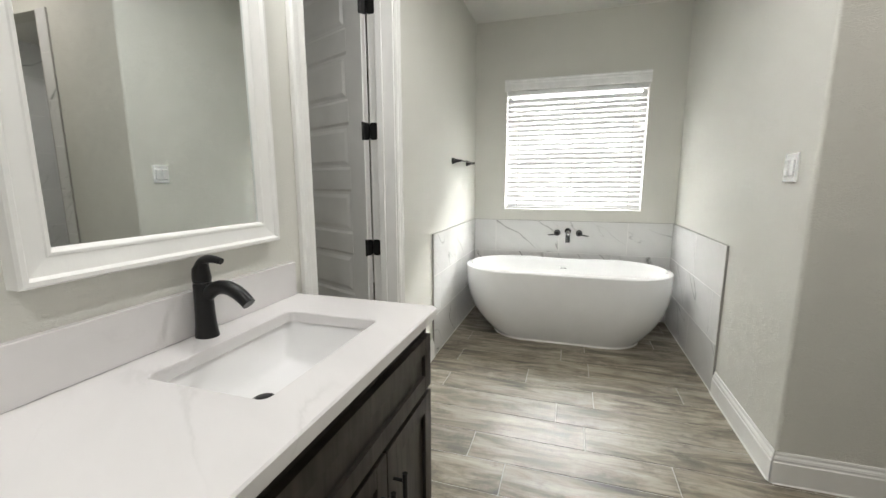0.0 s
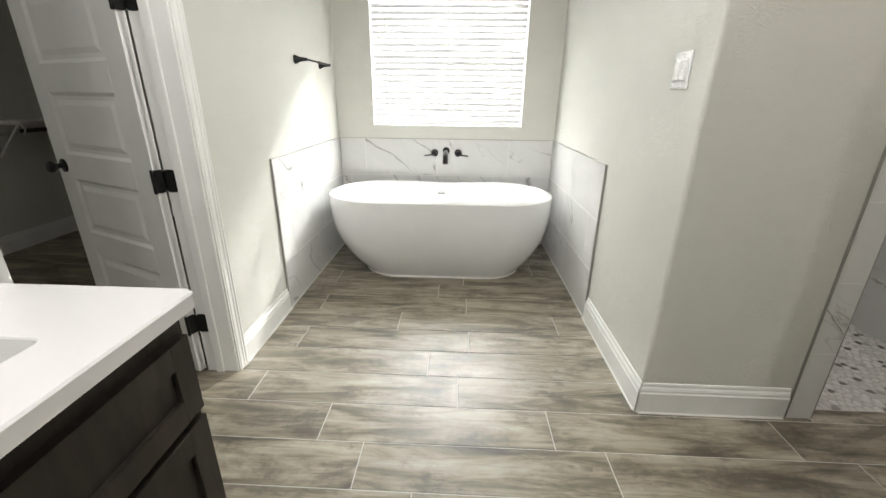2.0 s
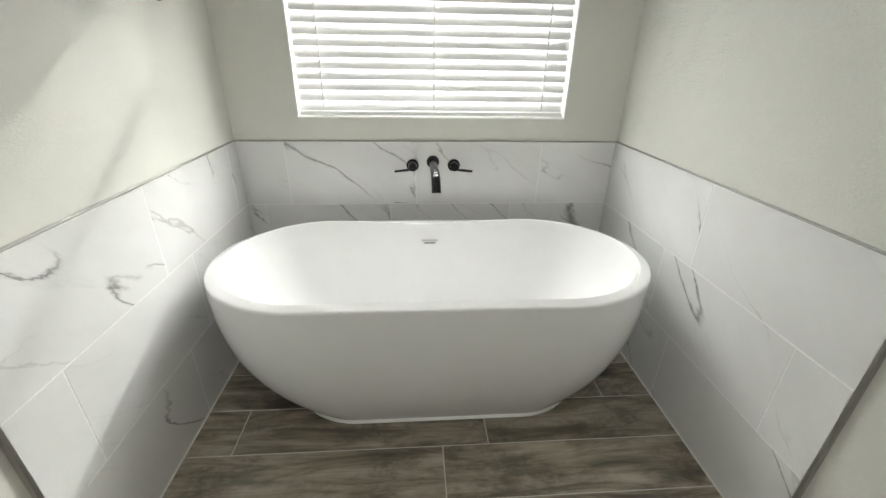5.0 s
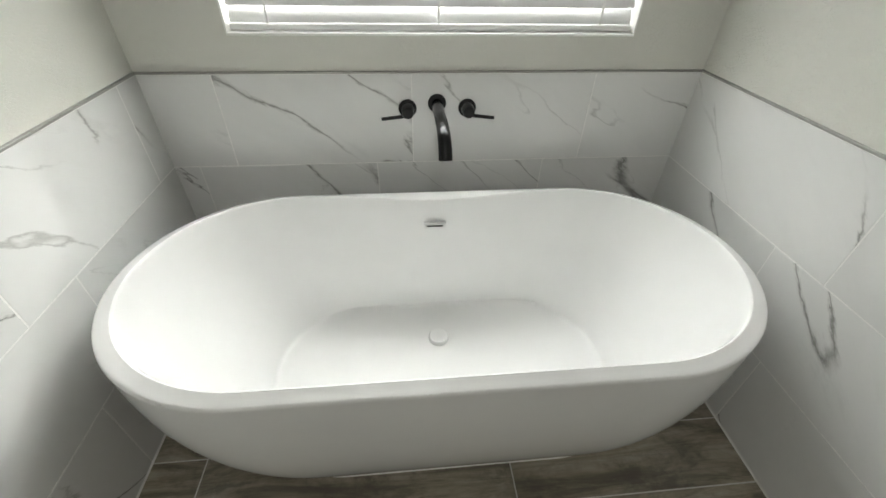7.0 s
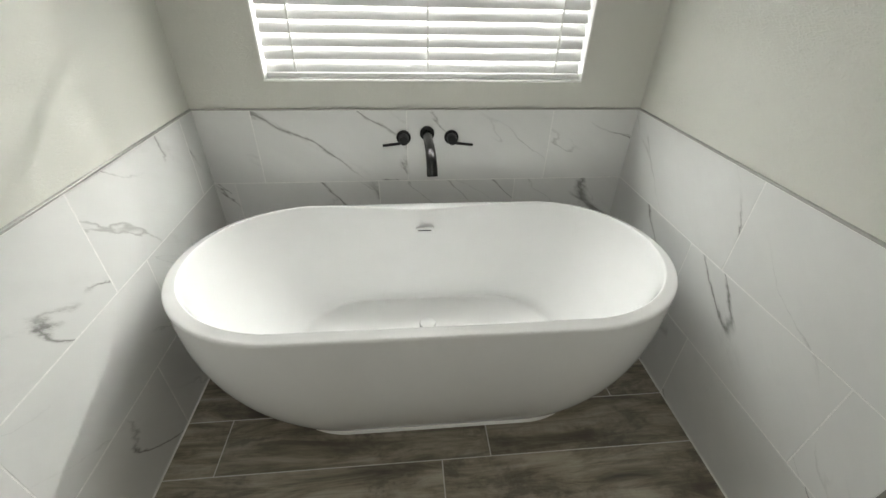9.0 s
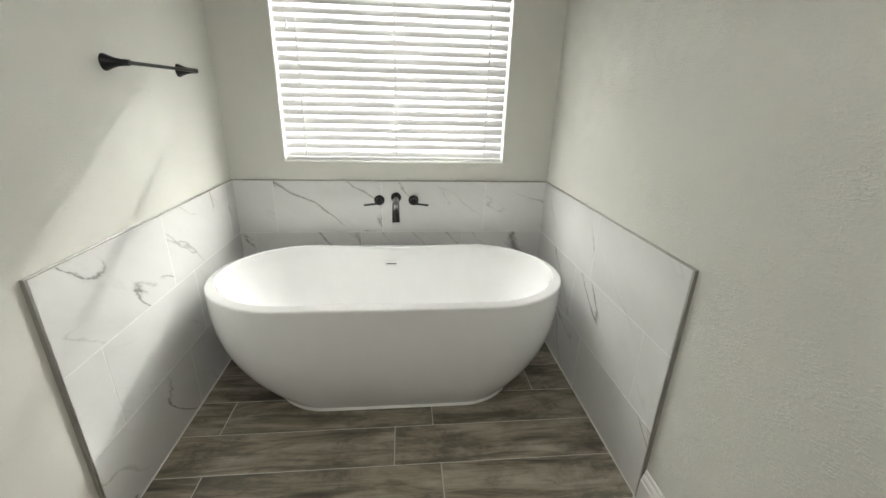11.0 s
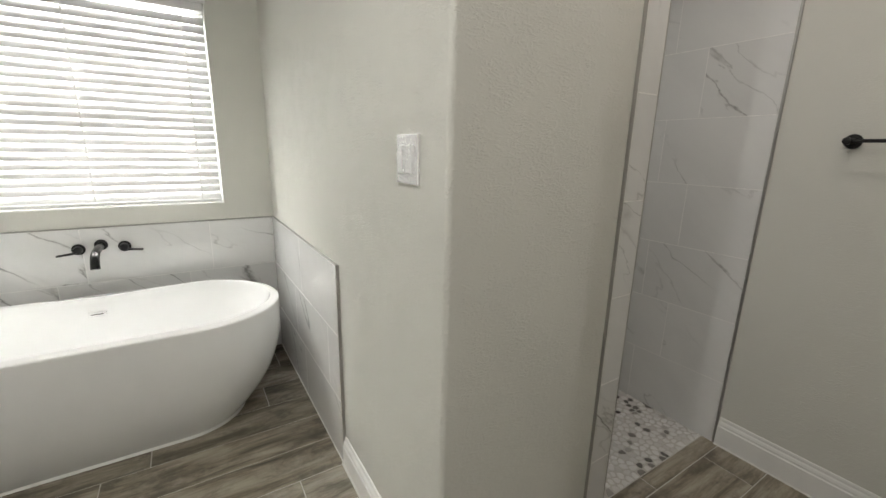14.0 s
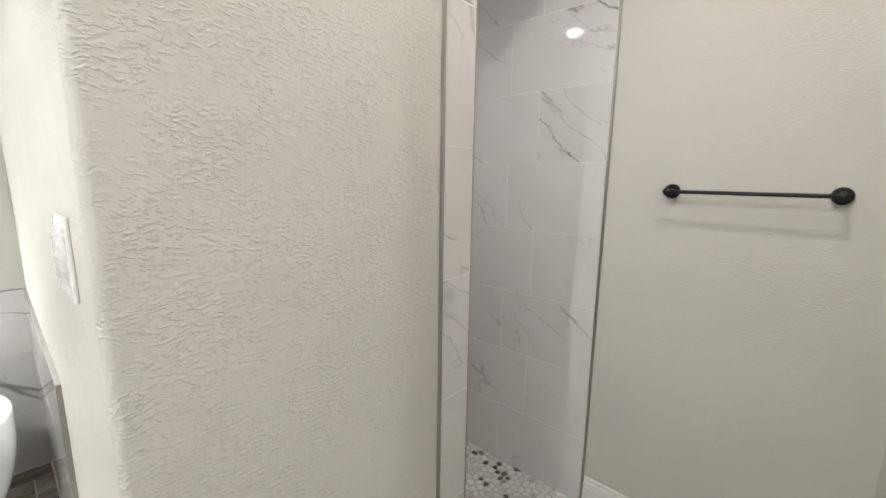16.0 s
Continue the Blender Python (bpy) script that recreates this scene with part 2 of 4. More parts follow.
def pebble_far():
    m = Mat("river_pebble_far", rough=0.35)
    r = m.t.nodes.new("ShaderNodeNewGeometry").outputs["Random Per Island"]
    m.colour(m.ramp(r, [(0.0, (0.055, 0.050, 0.045)), (0.085, (0.10, 0.09, 0.08)), (0.13, (0.30, 0.28, 0.26)), (0.17, (0.60, 0.585, 0.56)), (0.5, (0.70, 0.69, 0.67)), (1.0, (0.78, 0.775, 0.76))]))
    return m.m


PEBBLE, PEBBLE_FAR = pebble(), pebble_far()


# ---- mesh helpers ----
def finish(name, bm, material, smooth=False):
    me = bpy.data.meshes.new(name)
    bmesh.ops.recalc_face_normals(bm, faces=bm.faces)
    if smooth:
        for f in bm.faces:
            f.smooth = True
        for e in bm.edges:
            if len(e.link_faces) == 2 and e.calc_face_angle(0) > 0.7:
                e.smooth = False
    bm.to_mesh(me)
    bm.free()
    me.materials.append(material)
    return me


def thing(name, bm, material, label="", category="", group="", kind="", smooth=False):
    return tagged(new(name, finish(name, bm, material, smooth)), label, category, group, kind)


def base(name, place, label="", category="", group="", kind=""):
    ob = new(name)
    ob.empty_display_size = 0.05
    ob.matrix_world = place if isinstance(place, Matrix) else Matrix.Translation(place)
    return tagged(ob, label, category, group, kind)


def part(name, bm, material, parent, label="", smooth=False, at=None):
    """One mesh under a thing or a part; coordinates are the world's unless at gives the local pose."""
    ob = new(name, finish(name, bm, material, smooth))
    bpy.context.view_layer.update()
    ob.parent = parent
    if at is None:
        ob.matrix_parent_inverse = parent.matrix_world.inverted()
    else:
        ob.matrix_local = at
    return tagged(ob, label)


def bx(x0, x1, y0, y1, z0, z1, bevel=0.0, segments=1, into=None):
    bm = into or bmesh.new()
    made = bmesh.ops.create_cube(bm, size=1.0)["verts"]
    for v in made:
        v.co = Vector(((x0 + x1) / 2 + v.co.x * (x1 - x0), (y0 + y1) / 2 + v.co.y * (y1 - y0), (z0 + z1) / 2 + v.co.z * (z1 - z0)))
    if bevel:
        edges = {e for v in made for e in v.link_edges}
        bmesh.ops.bevel(bm, geom=list(edges), offset=bevel, segments=segments, affect="EDGES", profile=0.5)
    return bm


def prism(points, z0, z1, into=None):
    """A plan polygon raised from z0 to z1."""
    bm = into or bmesh.new()
    lo = [bm.verts.new((x, y, z0)) for x, y in points]
    hi = [bm.verts.new((x, y, z1)) for x, y in points]
    bm.faces.new(lo[::-1])
    bm.faces.new(hi)
    n = len(points)
    for i in range(n):
        bm.faces.new((lo[i], lo[(i + 1) % n], hi[(i + 1) % n], hi[i]))
    return bm


def sweep(profile, start, end, out, up=(0, 0, 1), miter0=0.0, miter1=0.0, into=None):
    """Runs a profile of (out, up) points from start to end; miters slant the ends by that much per unit of out."""
    bm = into or bmesh.new()
    s, e, out, up = Vector(start), Vector(end), Vector(out), Vector(up)
    d = (e - s).normalized()
    a = [bm.verts.new(s + out * o + up * u + d * (miter0 * o)) for o, u in profile]
    b = [bm.verts.new(e + out * o + up * u - d * (miter1 * o)) for o, u in profile]
    n = len(profile)
    for i in range(n):
        bm.faces.new((a[i], a[(i + 1) % n], b[(i + 1) % n], b[i]))
    bm.faces.new(a)
    bm.faces.new(b[::-1])
    return bm


def loft(rings, close_start=True, close_end=True, into=None):
    bm = into or bmesh.new()
    rows = [[bm.verts.new(p) for p in r] for r in rings]
    n = len(rows[0])
    for a, b in zip(rows, rows[1:]):
        for i in range(n):
            bm.faces.new((a[i], a[(i + 1) % n], b[(i + 1) % n], b[i]))
    if close_start:
        bm.faces.new(rows[0][::-1])
    if close_end:
        bm.faces.new(rows[-1])
    return bm


def turned(profile, origin, axis, segments=24, into=None):
    """A round body: (radius, along) points about an axis."""
    axis = Vector(axis).normalized()
    u = axis.orthogonal().normalized()
    w = axis.cross(u)
    o = Vector(origin)
    rings = [[o + axis * h + (u * math.cos(t) + w * math.sin(t)) * r for t in (2 * math.pi * i / segments for i in range(segments))] for r, h in profile]
    return loft(rings, into=into)


def tube(points, radii, segments=14, squash=1.0, into=None):
    """A round bar along points, with a radius at each."""
    pts = [Vector(p) for p in points]
    rings, ref = [], None
    for i, p in enumerate(pts):
        d = (pts[min(i + 1, len(pts) - 1)] - pts[max(i - 1, 0)]).normalized()
        u = (ref - d * ref.dot(d)).normalized() if ref else d.orthogonal().normalized()
        ref = u
        w = d.cross(u)
        r = radii[i] if isinstance(radii, (list, tuple)) else radii
        rings.append([p + u * math.cos(t) * r + w * math.sin(t) * r * squash for t in (2 * math.pi * k / segments for k in range(segments))])
    return loft(rings, into=into)


def bezier(p0, p1, p2, p3, n=12):
    p0, p1, p2, p3 = map(Vector, (p0, p1, p2, p3))
    return [p0 * (1 - t) ** 3 + p1 * 3 * t * (1 - t) ** 2 + p2 * 3 * t * t * (1 - t) + p3 * t ** 3 for t in (i / n for i in range(n + 1))]


def round_rect(x0, x1, y0, y1, r, z, n=6):
    out = []
    for cx, cy, a0 in ((x1 - r, y1 - r, 0), (x0 + r, y1 - r, 90), (x0 + r, y0 + r, 180), (x1 - r, y0 + r, 270)):
        for i in range(n + 1):
            a = radians(a0 + 90 * i / n)
            out.append(Vector((cx + r * math.cos(a), cy + r * math.sin(a), z)))
    return out


TILE_MESHES = {}


def slab_mesh(name, w, h, d, chamfer, material):
    """A tile lying in x and y from its own corner, top at d, with chamfered upper edges."""
    key = (name, round(w, 3), round(h, 3), round(d, 4))
    if key not in TILE_MESHES:
        c = chamfer
        v = [(x, y, z) for z, i in ((0, 0), (d - c, 0), (d, c)) for x, y in ((i, i), (w - i, i), (w - i, h - i), (i, h - i))]
        f = [(8, 9, 10, 11), (3, 2, 1, 0)]
        for r in (0, 4):
            f += [(r + i, r + (i + 1) % 4, r + 4 + (i + 1) % 4, r + 4 + i) for i in range(4)]
        me = bpy.data.meshes.new(name)
        me.from_pydata(v, [], f)
        me.materials.append(material)
        TILE_MESHES[key] = me
    return TILE_MESHES[key]


def piece(name, mesh, m, parent):
    ob = new(name, mesh)
    ob.parent = parent
    ob.matrix_basis = m
    return ob


# ---- setting: walls, floor, ceiling ----
ARC = 0.015


def fillet(cx, cy, a0, a1, r=ARC, n=6):
    return [(cx + r * math.cos(radians(a0 + (a1 - a0) * i / n)), cy + r * math.sin(radians(a0 + (a1 - a0) * i / n))) for i in range(n + 1)]


TH = 0.14                                   # wall thickness towards the closet
DY0, DY1, DZ = 1.935, 2.733, 2.44            # closet doorway
# vanity and door wall
bm = bx(XL - TH, XL, YSOUTH, DY0, 0, CEIL)
bx(XL - TH, XL, DY1, YB, 0, CEIL, into=bm)
bx(XL - TH, XL, DY0, DY1, DZ, CEIL, into=bm)
wall_vanity = thing("wall_west", bm, GREIGE, "greige textured drywall with a closet doorway", "wall", kind="structure")
# window wall
WX0, WX1, WZ0, WZ1, WTH = 0.122, 1.365, 1.02, 2.15, 0.17
bm = bx(XL - TH, WX0, YB, YB + WTH, 0, CEIL)
bx(WX1, XE + 0.14, YB, YB + WTH, 0, CEIL, into=bm)
bx(WX0, WX1, YB, YB + WTH, 0, WZ0, into=bm)
bx(WX0, WX1, YB, YB + WTH, WZ1, CEIL, into=bm)
wall_window = thing("wall_north", bm, GREIGE, "greige textured drywall round the bath window", "wall", kind="structure")
# pier between bath and shower, with a rounded drywall corner
pier = fillet(XR + ARC, YP + ARC, 180, 270) + [(XNIB, YP), (XNIB, YIN), (XSH, YIN), (XSH, YB), (XR, YB)]
wall_pier = thing("wall_pier", prism(pier, 0, CEIL), GREIGE_COARSE, "greige knock-down textured wall with a rounded corner", "wall", kind="structure")
# wall opposite the vanity and south side of the passage
south = [(XR, YSOUTH), (XE, YSOUTH), (XE, YS)] + fillet(XR + ARC, YS - ARC, 90, 180)
wall_opposite = thing("wall_east", prism(south, 0, CEIL), GREIGE, "greige textured wall facing the vanity", "wall", kind="structure")
wall_end = thing("wall_end", bx(XE, XE + 0.14, YSOUTH, YB, 0, CEIL), GREIGE, "warm greige wall with a towel bar", "wall", kind="structure")
wall_south = thing("wall_south", bx(XL - TH, XE + 0.14, YSOUTH - 0.14, YSOUTH, 0, CEIL), GREIGE, "plain greige wall", "wall", kind="structure")
wall_shower = thing("wall_shower_back", bx(XSH, XE, YSH, YB, 0, CEIL), GREIGE, "shower back wall", "wall", kind="structure")
# shower header over its opening and dropped ceiling
ceiling_shower = thing("ceiling_shower", bx(XSH, XE, YIN, YSH, SHOWER_CEIL, CEIL), CEILING, "lowered white shower ceiling", "ceiling", kind="structure")
header = thing("wall_shower_header", bx(XNIB, XE, YP, YIN, SHOWER_CEIL, CEIL), GREIGE, "greige header above the shower opening", "wall", kind="structure")
# closet shell
CX, CY0, CY1 = -2.85, 1.0, 5.3
bm = bx(CX - 0.12, CX, CY0, CY1, 0, CEIL)
bx(CX - 0.12, XL - TH, CY0 - 0.12, CY0, 0, CEIL, into=bm)
bx(CX - 0.12, XL - TH, CY1, CY1 + 0.12, 0, CEIL, into=bm)
bx(XL - TH - 0.02, XL - TH, YB, CY1, 0, CEIL, into=bm)
wall_closet = thing("wall_closet", bm, GREIGE, "greige closet walls in shade", "wall", kind="structure")
ceiling = thing("ceiling", bx(CX - 0.12, XE + 0.14, YSOUTH - 0.14, CY1 + 0.12, CEIL, CEIL + 0.12), CEILING, "white textured ceiling", "ceiling", kind="structure")
EAVE_Y, EAVE_Z = YB + 1.06, 2.50             # outer edge and underside of the eave that shades the window's top
roof = base("roof", (0.7, 2.0, CEIL + 0.12), "flat roof with a deep boxed eave over the bath window", "roof", kind="structure")
part("roof_slab", bx(CX - 0.6, XE + 0.6, YSOUTH - 0.6, EAVE_Y, CEIL + 0.12, CEIL + 0.3), STUCCO, roof)
part("fascia", bx(CX - 0.6, XE + 0.6, EAVE_Y, EAVE_Y + 0.03, EAVE_Z, CEIL + 0.32), STUCCO, roof)
part("soffit", bx(CX - 0.6, XE + 0.6, YB + WTH + 0.002, EAVE_Y, EAVE_Z, EAVE_Z + 0.02), STUCCO, roof)
floor = thing("floor", bx(CX - 0.12, XE + 0.14, YSOUTH - 0.14, CY1 + 0.12, -0.15, -0.0018), GROUT_FLOOR, "grey wood-look plank tile floor with pale grout", "floor", kind="structure")
ground = thing("ground", bx(-400, 400, -400, 400, -0.6, -0.5), SOIL, "dry ground outside the house", "ground", kind="structure")

# ---- baseboards and casing ----
BASE_PROFILE = [(0, 0), (0.016, 0), (0.016, 0.098), (0.0125, 0.103), (0.0125, 0.112), (0.010, 0.120), (0.006, 0.127), (0.006, 0.136), (0.0035, 0.143), (0, 0.143)]


def baseboard(start, end, out, m0=0.0, m1=0.0, label="white moulded baseboard"):
    return thing("baseboard", sweep(BASE_PROFILE, start, end, out, miter0=m0, miter1=m1), TRIM, label, "baseboard", kind="structure")


TRIMW = 0.010
baseboard((XR, YP + 0.004, 0), (XR, YT - TRIMW - 0.002, 0), (-1, 0, 0), m0=-1)
baseboard((XR + 0.004, YP, 0), (2.243, YP, 0), (0, -1, 0), m0=-1)
baseboard((XL, 2.785, 0), (XL, YT - TRIMW - 0.002, 0), (1, 0, 0))
baseboard((XE, YS, 0), (XE, YP - 0.012, 0), (-1, 0, 0))
baseboard((XR + 0.03, YS, 0), (XE - 0.017, YS, 0), (0, 1, 0))
baseboard((XR, YSOUTH, 0), (XR, YS - 0.02, 0), (-1, 0, 0))
baseboard((CX, CY0, 0), (CX, CY1, 0), (1, 0, 0), label="white closet baseboard")
baseboard((CX + 0.017, CY1, 0), (XL - TH - 0.02, CY1, 0), (0, -1, 0), label="white closet baseboard")

CASE = [(0, 0), (0.012, 0), (0.012, 0.008), (0.015, 0.014), (0.015, 0.040), (0.0185, 0.048), (0.0185, 0.060), (0.022, 0.066), (0.022, 0.076), (0.016, 0.082), (0, 0.082)]
trim = base("door_casing", (XL, (DY0 + DY1) / 2, 0), "white moulded door casing round the closet doorway", "casing", kind="structure")
part("casing_leg", sweep(CASE, (XL, DY1 - 0.010, 0), (XL, DY1 - 0.010, DZ + 0.08), (1, 0, 0), (0, 0.74, 0)), TRIM, trim)
part("casing_leg", sweep(CASE, (XL, DY0 + 0.004, 0), (XL, DY0 + 0.004, DZ + 0.08), (1, 0, 0), (0, -1, 0)), TRIM, trim)
part("casing_head", sweep(CASE, (XL, DY0 + 0.004, DZ - 0.004), (XL, DY1 - 0.004, DZ - 0.004), (1, 0, 0), (0, 0, 1)), TRIM, trim)
for y0, y1 in ((DY0 - 0.001, DY0 + 0.018), (DY1 - 0.018, DY1 + 0.001)):
    part("jamb", bx(XL - TH - 0.004, XL + 0.004, y0, y1, 0, DZ, 0.002), TRIM, trim)
part("head_jamb", bx(XL - TH - 0.004, XL + 0.004, DY0 + 0.018, DY1 - 0.018, DZ - 0.018, DZ + 0.001, 0.002), TRIM, trim)
part("door_stop", bx(XL - 0.095, XL - 0.06, DY1 - 0.029, DY1 - 0.018, 0, DZ - 0.018, 0.002), TRIM, trim)
part("door_stop", bx(XL - 0.095, XL - 0.06, DY0 + 0.018, DY0 + 0.029, 0, DZ - 0.018, 0.002), TRIM, trim)

# ---- closet door, standing open ----
DW, DH, DT = 0.775, 2.41, 0.035
SWING = math.degrees(math.atan2(0.319, -0.706))
door_pose = pose(XL - TH - 0.002, DY1 - 0.020, 0.012, 0, 0, SWING) @ Matrix.Translation((0.012, 0, 0))
# local: x along the leaf from the hinge, y through it, z up
door = base("door_1", door_pose, "white six-panel door standing open into the dark closet", "door", kind="structure")
PX0, PX1 = 0.135, 0.655
PANELS = [(0.215 + 0.378 * i, 0.480 + 0.378 * i) for i in range(6)]
bm = bx(0.0, DW, 0.010, DT - 0.010, 0, DH)
bx(0, PX0, 0, DT, 0, DH, 0.0015, into=bm)
bx(PX1, DW, 0, DT, 0, DH, 0.0015, into=bm)
edges_z = [0.0] + [z for p in PANELS for z in p] + [DH]
for z0, z1 in zip(edges_z[0::2], edges_z[1::2]):
    bx(PX0, PX1, 0, DT, z0, z1, into=bm)
leaf = part("door_leaf", bm, TRIM, door, at=Matrix())


def raised_panel(z0, z1, y, s):
    """Moulding slope, a flat sunk border and a raised field; s is the way the face looks."""
    bm = bmesh.new()
    steps = [(0.0, 0.0), (0.014, 0.0085), (0.030, 0.0085), (0.052, 0.002), (0.053, 0.002)]
    rings = [[Vector((PX0 + i, y - s * d, z0 + i)), Vector((PX1 - i, y - s * d, z0 + i)), Vector((PX1 - i, y - s * d, z1 - i)), Vector((PX0 + i, y - s * d, z1 - i))] for i, d in steps]
    return loft(rings, close_start=False, into=bm)


for z0, z1 in PANELS:
    part("door_panel", raised_panel(z0, z1, DT - 0.0005, 1), TRIM, leaf, at=Matrix())
    part("door_panel", raised_panel(z0, z1, 0.0005, -1), TRIM, leaf, at=Matrix())


def hinge_plate(a0, a1, z0, z1, thick, across):
    """A thin plate with rounded corners; across: it stands across x (else across y)."""
    outline = round_rect(a0, a1, z0, z1, 0.015, 0)
    return loft([[Vector((t, p.x, p.y)) if across else Vector((p.x, t, p.y)) for p in outline] for t in thick])


for z in (0.262, 0.917, 1.565, 2.209):
    h = base("hinge", door_pose @ Matrix.Translation((0, DT / 2, z)))
    bpy.context.view_layer.update()
    h.parent = door
    h.matrix_local = Matrix.Translation((0, DT / 2, z - 0.012))
    tagged(h, "black square-cornered hinge")
    part("hinge_leaf", hinge_plate(-DT / 2 - 0.004, DT / 2 + 0.006, -0.046, 0.046, (-0.003, 0.0), True), BLACK, h, at=Matrix())
    part("hinge_leaf", hinge_plate(XL - TH - 0.004, XL - TH + 0.044, z - 0.046, z + 0.046, (DY1 - 0.0205, DY1 - 0.0175), False), BLACK, h)
    part("hinge_barrel", turned([(0.006, -0.048), (0.007, -0.045), (0.007, 0.045), (0.006, 0.048)], (-0.002, DT / 2 + 0.006, 0), (0, 0, 1), 12), BLACK, h, at=Matrix(), smooth=True)
for s, y in ((1, DT), (-1, 0.0)):
    part("door_knob", turned([(0.031, 0), (0.031, 0.005), (0.027, 0.009), (0.012, 0.011), (0.011, 0.030), (0.020, 0.036), (0.0265, 0.046), (0.0265, 0.056), (0.021, 0.064), (0.008, 0.067)], (DW - 0.065, y, 0.915), (0, s, 0), 22), BLACK, door, "round black door knob", at=Matrix(), smooth=True)

# ---- window with blinds ----
window = base("window_1", ((WX0 + WX1) / 2, YB, WZ0), "white vinyl window behind closed slat blinds", "window", kind="structure")
fy0, fy1 = YB + 0.095, YB + 0.15
part("window_frame", bx(WX0, WX0 + 0.045, fy0, fy1, WZ0, WZ1, 0.003), VINYL, window)
part("window_frame", bx(WX1 - 0.045, WX1, fy0, fy1, WZ0, WZ1, 0.003), VINYL, window)
part("window_frame", bx(WX0 + 0.045, WX1 - 0.045, fy0, fy1, WZ0, WZ0 + 0.05, 0.003), VINYL, window)
part("window_frame", bx(WX0 + 0.045, WX1 - 0.045, fy0, fy1, WZ1 - 0.045, WZ1, 0.003), VINYL, window)
part("meeting_rail", bx(WX0 + 0.045, WX1 - 0.045, fy0 + 0.004, fy1 - 0.004, 1.565, 1.605, 0.003), VINYL, window)
for z0, z1 in ((WZ0 + 0.05, 1.565), (1.605, WZ1 - 0.045)):
    g = part("pane", bx(WX0 + 0.045, WX1 - 0.045, fy0 + 0.026, fy0 + 0.030, z0, z1), GLASS, window)
    g.visible_shadow = False
part("window_sill", bx(WX0 + 0.001, WX1 - 0.001, YB - 0.001, fy0, WZ0 - 0.001, WZ0 + 0.008, 0.002), TRIM, window)
for x0, x1 in ((WX0 - 0.001, WX0 + 0.004), (WX1 - 0.004, WX1 + 0.001)):
    part("window_reveal", bx(x0, x1, YB - 0.0005, fy0, WZ0 + 0.008, WZ1), TRIM, window)

blind = base("window_blind", ((WX0 + WX1) / 2, YB + 0.035, WZ0), "white two-inch slat blind, tilted nearly closed", "blind")
BX0, BX1, BY = WX0 + 0.009, WX1 - 0.009, YB + 0.040
VAL = [(0, 0), (0.012, 0), (0.016, 0.008), (0.016, 0.058), (0.020, 0.066), (0.020, 0.082), (0.026, 0.090), (0.026, 0.100), (0, 0.100)]
part("valance", sweep(VAL, (0.106, YB - 0.012, 2.136), (1.372, YB - 0.012, 2.136), (0, -1, 0)), VINYL, blind, "moulded white valance")
for x in (0.106, 1.362):
    part("valance_return", bx(x, x + 0.010, YB - 0.012, YB, 2.136, 2.236, 0.001), VINYL, blind)
part("headrail", bx(BX0, BX1, YB + 0.012, YB + 0.062, WZ1 - 0.052, WZ1 - 0.004, 0.002), VINYL, blind)
part("bottom_rail", bx(BX0, BX1, BY - 0.026, BY + 0.024, WZ0 + 0.012, WZ0 + 0.030, 0.004, 2), VINYL, blind)
TILT = 66.0
sl = bmesh.new()
rows = []
for sx in (0.0, BX1 - BX0):
    top, bot = [], []
    for i in range(7):
        u = i / 6 * 2 - 1
        crown = 0.0028 * (1 - u * u)
        top.append(Vector((sx, u * 0.025, crown + 0.0013)))
        bot.append(Vector((sx, u * 0.025, crown - 0.0013)))
    rows.append(top + bot[::-1])
loft(rows, into=sl)
slat_mesh = finish("slat", sl, BLIND, True)
PITCH, z = 0.0445, WZ0 + 0.052
while z < WZ1 - 0.06:
    s = new("slat", slat_mesh)
    s.parent = blind
    s.matrix_parent_inverse = Matrix.Translation((-(WX0 + WX1) / 2, -(YB + 0.035), -WZ0))
    s.matrix_basis = pose(BX0, BY, z, TILT + random.uniform(-0.15, 0.15), 0, 0)
    z += PITCH
for f in (0.09, 0.50, 0.915):
    x = BX0 + (BX1 - BX0) * f
    for dy in (-0.022, 0.022):
        part("ladder_cord", bx(x - 0.0032, x + 0.0032, BY + dy - 0.001, BY + dy + 0.001, WZ0 + 0.03, WZ1 - 0.05), CORD, blind)

# lift cords that hang in front of the slats, each ending in a small tassel
for x, z in ((0.168, 1.986), (0.203, 1.726)):
    cord = part("lift_cord", tube([(x, YB - 0.004, WZ1 - 0.02), (x, YB - 0.006, z)], 0.0011, 6), CORD, blind)
    part("tassel", turned([(0.003, 0.0), (0.0055, -0.010), (0.0075, -0.034), (0.0060, -0.040)], (x, YB - 0.006, z), (0, 0, 1), 12), CORD, cord, "small pale tassel", smooth=True)

# ---- freestanding bathtub ----
TX, TY, TZ = 0.718, 4.129, 0.598
TA, TB = 0.824, 0.378                       # half length and half width over the rim


def oval(a, b, z, shift=0.0, nose=1.04, dent=0.0):
    """A long tub outline: straight sides with nearly half-round ends; dent pushes the far side's middle inward."""
    out = []
    k = min(b * nose, a)
    for side in (1, -1):
        for i in range(41):
            t = math.pi * i / 40 - math.pi / 2
            out.append([side * (a - k + k * math.cos(t)), side * b * math.sin(t)])
        x0, x1 = side * (a - k), -side * (a - k)
        out += [[x0 + (x1 - x0) * i / 33, side * b] for i in range(1, 33)]
    pts = []
    for x, y in out:
        if dent and y > 0:
            y -= dent * math.exp(-(x / 0.22) ** 2) * (y / b) ** 2
        pts.append(Vector((TX + shift + x, TY + y, z)))
    return pts


